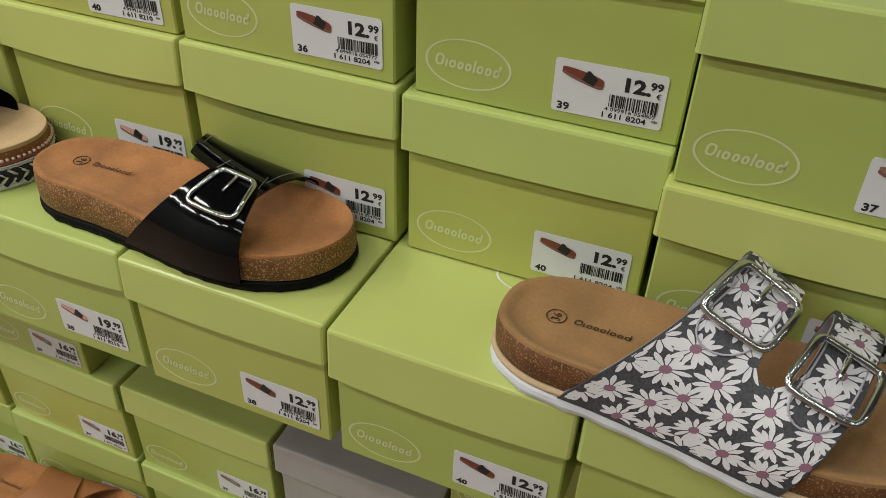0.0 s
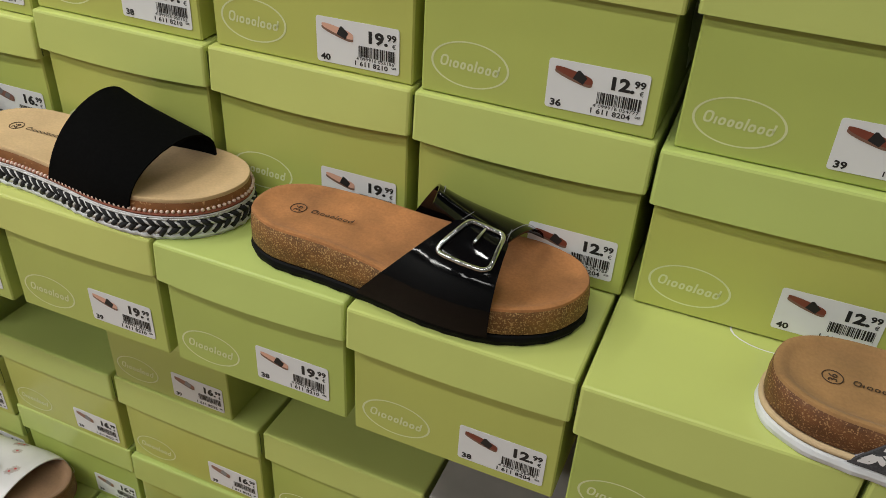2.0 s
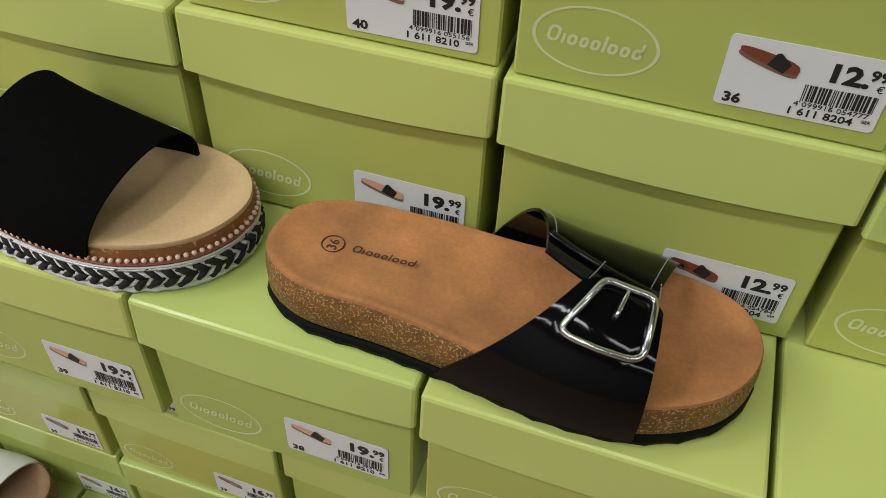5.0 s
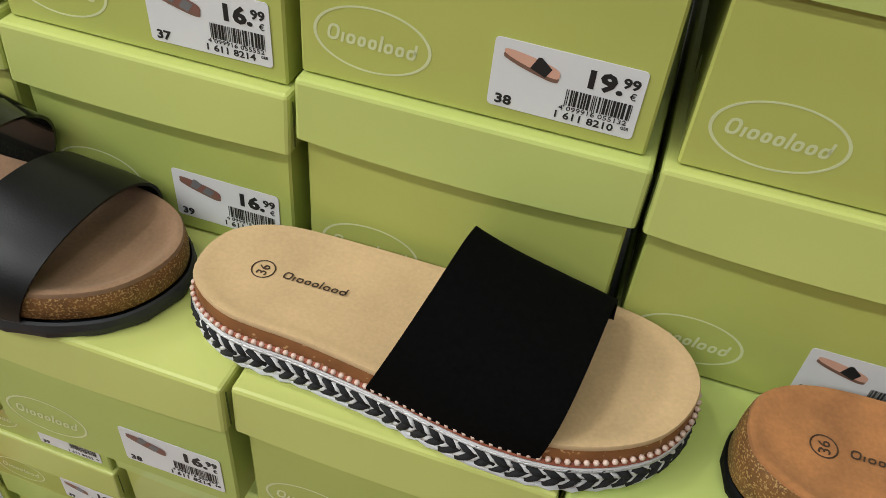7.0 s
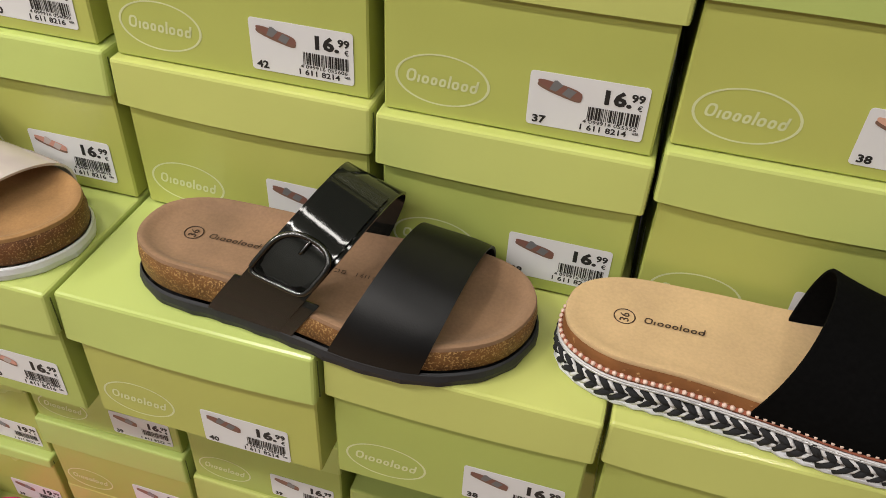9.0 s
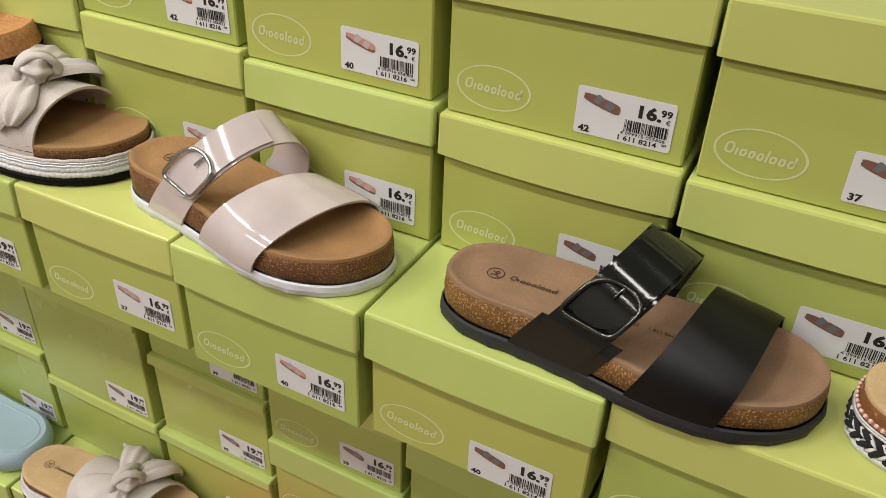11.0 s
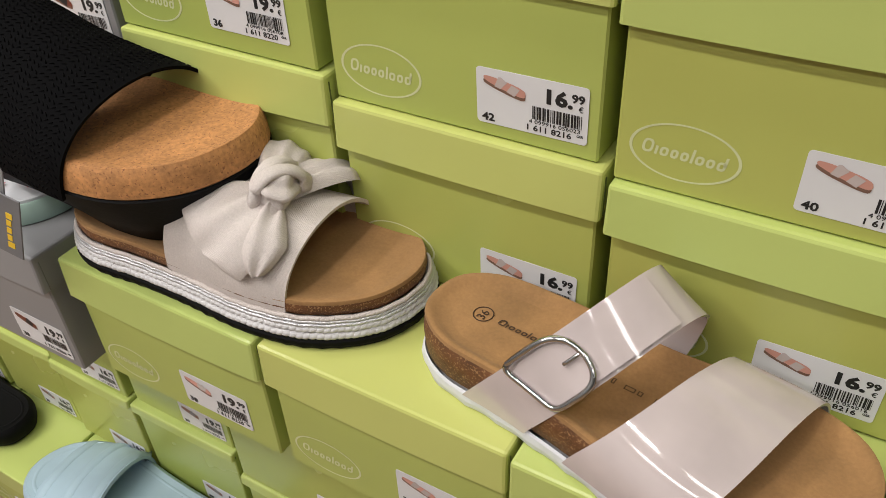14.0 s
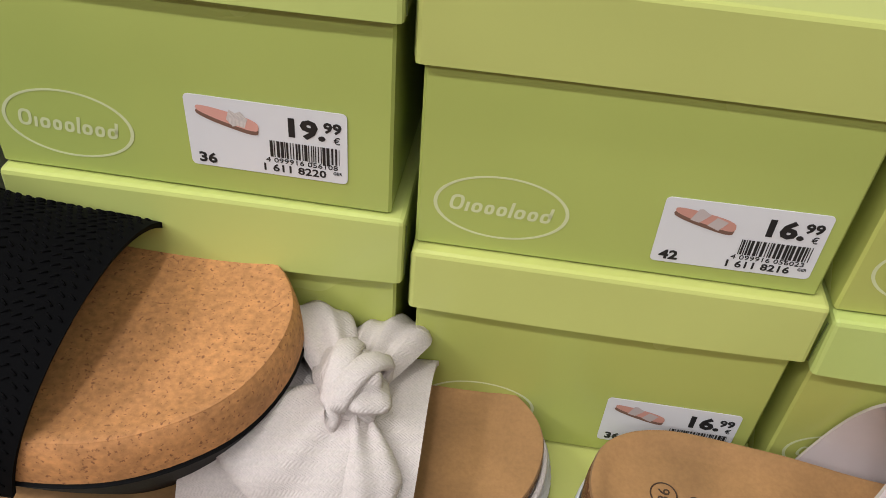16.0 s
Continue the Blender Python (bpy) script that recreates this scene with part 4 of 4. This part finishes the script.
def pad(band, start, end, width, thick, mat, parent, name, blunt, waves, rise=0.0):
    """A gathered lobe of cloth that lies on a strap, from the knot outwards."""
    bm = bmesh.new()
    nu, nv = 20, 18

    def base(u):
        s, q = start[0] + (end[0] - start[0]) * u, start[1] + (end[1] - start[1]) * u
        p = band.at(s, q)
        return p, (band.at(s, q, 0.01) - p).normalized()
    grids = []
    for face in (1, 0):
        g = []
        for i in range(nu + 1):
            u = i / nu
            p, n = base(u)
            p2, _ = base(u + 0.02)
            p1, _ = base(u - 0.02)
            d = (p2 - p1).normalized()
            side = n.cross(d).normalized()
            w = width * (0.30 + 0.70 * math.sin(math.pi * min(0.05 + u * 0.62, 0.99))) * min(1, ((1.02 - u) / (0.05 + 0.5 * (1 - blunt))) ** 0.5)
            row = []
            for j in range(nv + 1):
                v = 2 * j / nv - 1
                puff = thick * max(0, 1 - v * v) ** 0.45 * (0.45 + 0.55 * math.sin(math.pi * (0.1 + 0.75 * u)))
                crease = thick * (0.30 * math.cos(waves * math.pi * v + 1.5 * u) * (1 - 0.75 * u) + 0.09 * math.sin(8 * u + 5 * v + waves)) * (1 - v * v)
                row.append(bm.verts.new(p + side * w * v + n * (0.0012 + rise * u * (1.3 - u) + (puff + crease if face else 0.0))))
            g.append(row)
        grids.append(g)
        for i in range(nu):
            for j in range(nv):
                bm.faces.new((g[i][j], g[i + 1][j], g[i + 1][j + 1], g[i][j + 1]))
    bmesh.ops.remove_doubles(bm, verts=bm.verts[:], dist=0.0003)
    bmesh.ops.recalc_face_normals(bm, faces=bm.faces[:])
    rim = part(name, bm, mat, parent, "", True)
    return rim


def twisted(pts, r, pitch):
    """A closed two-strand cord laid along points."""
    bm = bmesh.new()
    k, fine = len(pts), 6
    length = sum((pts[i] - pts[i - 1]).length for i in range(k))
    turns = round(length / pitch)
    for strand in (0, 1):
        way = []
        for i in range(k * fine):
            f = i / fine
            a, b = pts[int(f) % k], pts[(int(f) + 1) % k]
            p = a.lerp(b, f - int(f))
            d = (b - a).normalized()
            side = d.cross(Vector((0, 0, 1))).normalized()
            t = 2 * math.pi * turns * i / (k * fine) + math.pi * strand
            way.append(p + r * 0.20 * (math.cos(t) * side + math.sin(t) * Vector((0, 0, 1))))
        tube(bm, way, r * 0.88, True, 6)
    return bm


def bow_sandal(x, y, z, rz, label):
    root, last = sandal(x, y, z, rz, label, sx=1.06, sy=1.08)
    sole_layers(root, last, [("outsole", BLACK_RUBBER, 0, 0.0078, -0.0032, -0.0036, 0.0014, 60, "black ridged outsole"), ("wedge", COTTON, 0.0060, 0.0215, 0.0012, 0.0022, 0, 0, "white cloth-covered wedge"),
                             ("midsole", CORK_DARK, 0.0215, 0.0318, 0.0036, 0.0034, 0, 0, "dark cork midsole")])
    for zz, rr, mt, ins, lab in ((0.0102, 0.0028, COTTON, -0.0006, "white plaited rope"), (0.0148, 0.0024, COTTON, 0.0000, "white plaited rope"), (0.0178, 0.0013, SILVER, -0.0004, "silver cord"),
                                 (0.0198, 0.0011, SILVER, 0.0004, "silver cord"), (0.0218, 0.0016, LINEN, 0.0014, "pale pink piping")):
        pts = last.loop(ins, zz)
        pts = [p + Vector((0, 0, 0.00035 * math.sin(i * 2.1))) for i, p in enumerate(pts)]
        part("rope_trim", twisted(pts, rr, 0.0085 if rr > 0.002 else 0.0060), mt, root, lab, True)
    part("footbed", footbed_bm(last, 0.0325, 0.0030, 0.0018, rim=0.0006), SUEDE_TAN if z > 0.3 else SUEDE_PALE, root, "tan suede footbed", True)
    print_36(root, last, 0.0310)
    band = Band(last, 0.102, 0.122, 0.196, 0.214, 0.056, 0.044, 0.021, out=-0.003, power=0.85)
    strap = part("strap", band.sheet(nq=44, thick=0.0024), LINEN, root, "natural linen strap", True)
    mid = band.at(0.64, 0.50, 0.010)
    nrm = (band.at(0.64, 0.50, 0.01) - band.at(0.64, 0.50)).normalized()
    bow = pad(band, (0.62, 0.49), (0.38, 0.19), 0.034, 0.0090, LINEN, strap, "bow", 0.9, 3, 0.002)
    pad(band, (0.68, 0.44), (0.82, 0.16), 0.017, 0.0085, LINEN, bow, "bow_tail", 0.30, 2, 0.005)
    pad(band, (0.60, 0.52), (0.26, 0.86), 0.018, 0.0085, LINEN, bow, "bow_tail", 0.50, 2, 0.036)
    pad(band, (0.66, 0.53), (0.86, 0.90), 0.020, 0.0095, LINEN, bow, "bow_tail", 0.15, 3, 0.020)
    bm = bmesh.new()
    bmesh.ops.create_uvsphere(bm, u_segments=28, v_segments=18, radius=1)
    for v in bm.verts:
        a = math.atan2(v.co.y, v.co.x)
        k = 1 + 0.13 * math.sin(2 * a + 7 * v.co.z + 0.6) + 0.05 * math.sin(5 * a - 3 * v.co.z)
        along, across = v.co.x * 0.0185 * k, v.co.y * 0.0125 * k
        v.co = mid + nrm * 0.001 + Vector((along * 0.62 + across * 0.78, across * 0.62 - along * 0.78, v.co.z * 0.0115 * k))
    wrap = bmesh.new()
    for k, tilt in ((0, 0.0), (1, 0.5)):
        way = []
        for i in range(17):
            t = math.pi * (i / 16 - 0.5) * 1.15
            u, w = 0.0165 * math.sin(t), 0.0145 * math.cos(t)
            off = 0.0045 * (1 if k else -1)
            way.append(mid + Vector((u * math.cos(0.9 + tilt) - off * math.sin(0.9), u * math.sin(0.9 + tilt) + off * math.cos(0.9), w - 0.002)))
        tube(wrap, way, 0.0058, False, 12, 0.55)
    part("bow_wrap", wrap, LINEN, bow, "", True)
    part("bow_knot", bm, LINEN, bow, "", True)
    return root


bow_sandal(-1.572, 0.372, TOP + 0.0005, 7.5, "platform slide sandal with natural linen bow strap")

# cork slide leaning on the bow sandal
r7, last = sandal(-1.684, 0.367, 0.5625, 5.5, "cork slide with black knitted strap resting on another sandal", sx=1.06, sy=1.27)
last.rise = 0.010
sole_layers(r7, last, [("outsole", BLACK_RUBBER, 0, 0.0520, 0.029, 0.0, 0, 0, "thick black rubber outsole"), ("midsole", CORK_LIGHT, 0.0520, 0.0720, 0.0004, 0.0030, 0, 0, "light cork midsole")])
part("footbed", footbed_bm(last, 0.0716, 0.0034, 0.0015, rim=0.0006), CORK_LIGHT, r7, "light cork footbed", True)
band = Band(last, 0.070, 0.090, 0.172, 0.200, 0.094, 0.056, 0.046, power=0.8, lean=(0.25, 0.15))
strap = part("strap", band.sheet(nq=48, ns=14, thick=0.0024), BLACK_KNIT, r7, "wide black knitted strap", True)
bm = bmesh.new()
for i in range(26):
    for j in range(44):
        s, q = (i + 0.5 + 0.5 * (j % 2)) / 27, (j + 0.5) / 45
        if s < 0.98:
            a, b = band.at(s - 0.012, q, 0.0001), band.at(s + 0.012, q + (0.008 if (i // 3) % 2 else -0.008), 0.0001)
            tube(bm, [a, (a + b) / 2 + Vector((0, 0, 0.0003)), b], 0.00042, False, 4)
knit = part("knit_relief", bm, BLACK_KNIT, strap, "", True)
knit["kind"] = "stuff"

# swing tag on the cork slide
tag = thing("swing_tag", pose(-1.583, 0.312, 0.545, -6, 16, 8), "dark grey swing tag with yellow word mark on a ring", "tag")
part("card", box_bm(-0.011, 0.011, -0.0006, 0.0006, 0.0, 0.050, 0.0004), GREY_DARK, tag, "dark grey card")
for i, w in enumerate((0.9, 0.6, 0.6, 0.6, 0.8)):
    part("word_mark", box_bm(-0.0005, 0.0055 * w, -0.0010, -0.0006, 0.007 + i * 0.0062, 0.0115 + i * 0.0062), YELLOW, tag, "yellow word mark block")
part("grey_card", box_bm(-0.022, -0.004, 0.003, 0.0042, 0.040, 0.098, 0.0005), GREY, tag, "pale grey card")

# flower-printed flip-flop on the grey box
rf, last = sandal(-1.855, 0.372, 0.5325, 0.0, "mint thong sandal with coral flower print", sx=1.0, sy=1.0)
sole_layers(rf, last, [("outsole", MINT, 0, 0.0180, 0.0, 0.0006, 0, 0, "mint foam sole")])
part("footbed", footbed_bm(last, 0.0180, 0.0030, 0.001), WHITE, rf, "white printed footbed", True)
band = Band(last, 0.06, 0.07, 0.13, 0.14, 0.040, 0.030, 0.010)
st = part("strap", band.sheet(nq=30), MINT, rf, "mint strap", True)
fl = bmesh.new()
rnd = random.Random(5)
for i in range(22):
    cx, cy, a0 = rnd.uniform(0.02, 0.225), rnd.uniform(-0.034, 0.034), rnd.uniform(0, 6)
    for k in range(5):
        a = a0 + k * 1.25
        pts = [(cx + r * math.cos(a + d), cy + r * math.sin(a + d), 0.0186 + 0.0002 * k) for r, d in ((0.002, 0), (0.007, -0.35), (0.011, 0), (0.007, 0.35))]
        fl.faces.new([fl.verts.new(p) for p in pts])
part("flower_print", fl, CORAL, rf, "coral flower print")

# ---- shoes on the lowest step ----
LOW = 0.0312


def foam_slide(x, y, rz, mat, label, ribs, k=1.0):
    root, last = sandal(x, y, LOW, rz, label, sx=1.08 * k, sy=1.08 * k)
    profile = ((0.008, 0.0), (0.002, 0.004), (-0.001, 0.012), (-0.002, 0.020), (0.000, 0.027), (0.004, 0.0305), (0.009, 0.0295))
    part("sole", loft([last.loop(i_ * k, z_ * k) for i_, z_ in profile]), mat, root, "", True)
    part("footbed", footbed_bm(last, 0.0290 * k, 0.0095 * k, 0.005 * k), mat, root, "", True)
    band = Band(last, 0.150 * k, 0.145 * k, 0.238 * k, 0.236 * k, 0.052 * k, 0.026 * k, 0.010, power=0.7)
    strap = part("strap", band.sheet(nq=36, ns=12, thick=0.004), mat, root, "padded foam strap", True)
    for i in range(ribs):
        s = 0.08 + 0.8 * i / max(ribs - 1, 1)
        part("rib", tube(bmesh.new(), [band.at(s, 0.12 + 0.76 * k / 24, -0.0005) for k in range(25)], 0.0075, False, 10, 0.42), mat, strap, "", True)
    return root


foam_slide(-1.578, 0.390, 184, BLUE_EVA, "pale blue quilted foam slide", 3, 1.14)
foam_slide(-1.955, 0.395, 181, BLACK_RUBBER, "black foam slide on a green box", 0)
bow_sandal(-1.575, 0.372, LOW + 0.0005, 3.0, "small platform slide with linen bow strap and pale footbed")
rp, last = sandal(-1.335, 0.395, LOW, 0.0, "hot pink plush slide on a green box")
sole_layers(rp, last, [("sole", PINK, 0, 0.020, 0, 0, 0, 0, "")])
part("footbed", footbed_bm(last, 0.021, 0.002), PINK, rp, "", True)
part("strap", Band(last, 0.11, 0.12, 0.22, 0.225, 0.055, 0.040, 0.01).sheet(thick=0.006), PINK, rp, "plush strap", True)
rq, last = sandal(-1.045, 0.392, LOW, 0.0, "sandal with white flower-printed strap and brown footbed")
sole_layers(rq, last, [("midsole", CORK_DARK, 0, 0.024, 0, 0.001, 0, 0, "")])
part("footbed", footbed_bm(last, 0.0245, 0.0012), SUEDE_BROWN, rq, "", True)
band = Band(last, 0.10, 0.12, 0.195, 0.215, 0.048, 0.036, 0.008)
strap = part("strap", band.sheet(nq=36), PETAL, rq, "white strap with pink and green flowers", True)
rnd = random.Random(3)
petal_print(band, strap, [(rnd.random(), rnd.random(), 0.006, rnd.random()) for _ in range(16)], ROSE_PATENT, CORAL, lambda a, b: True)
buckle(band, strap, 0.5, 0.35, 0.03, 0.03, STEEL, "chrome buckle")
rt, last = sandal(-0.752, 0.385, LOW, 1.0, "tan cork sandal with crossed tan straps")
sole_layers(rt, last, [("midsole", CORK, 0, 0.026, 0, 0.001, 0, 0, "")])
part("footbed", footbed_bm(last, 0.0265, 0.0012), SUEDE, rt, "", True)
print_36(rt, last, 0.0235)
part("strap", Band(last, 0.085, 0.14, 0.13, 0.20, 0.045, 0.040, 0.008).sheet(nq=36), TAN_STRAP, rt, "tan strap", True)
part("strap", Band(last, 0.14, 0.09, 0.20, 0.13, 0.050, 0.045, 0.008).sheet(nq=36), TAN_STRAP, rt, "tan strap", True)

# ---- floor planks ----
plank = bpy.data.meshes.new("plank")
box_bm(0, 0.90, 0, 0.118, -0.0085, 0, 0.0012).to_mesh(plank)
plank.materials.append(WOOD)
floor_ob = bpy.data.objects["floor"]
for j in range(24):
    for i in range(8):
        ob = new("plank", plank)
        ob.parent = floor_ob
        ob.location = (-4.2 + i * 0.902 + 0.29 * (j % 3) - 0.25, 0.46 - 0.119 * (j + 1), -0.080)
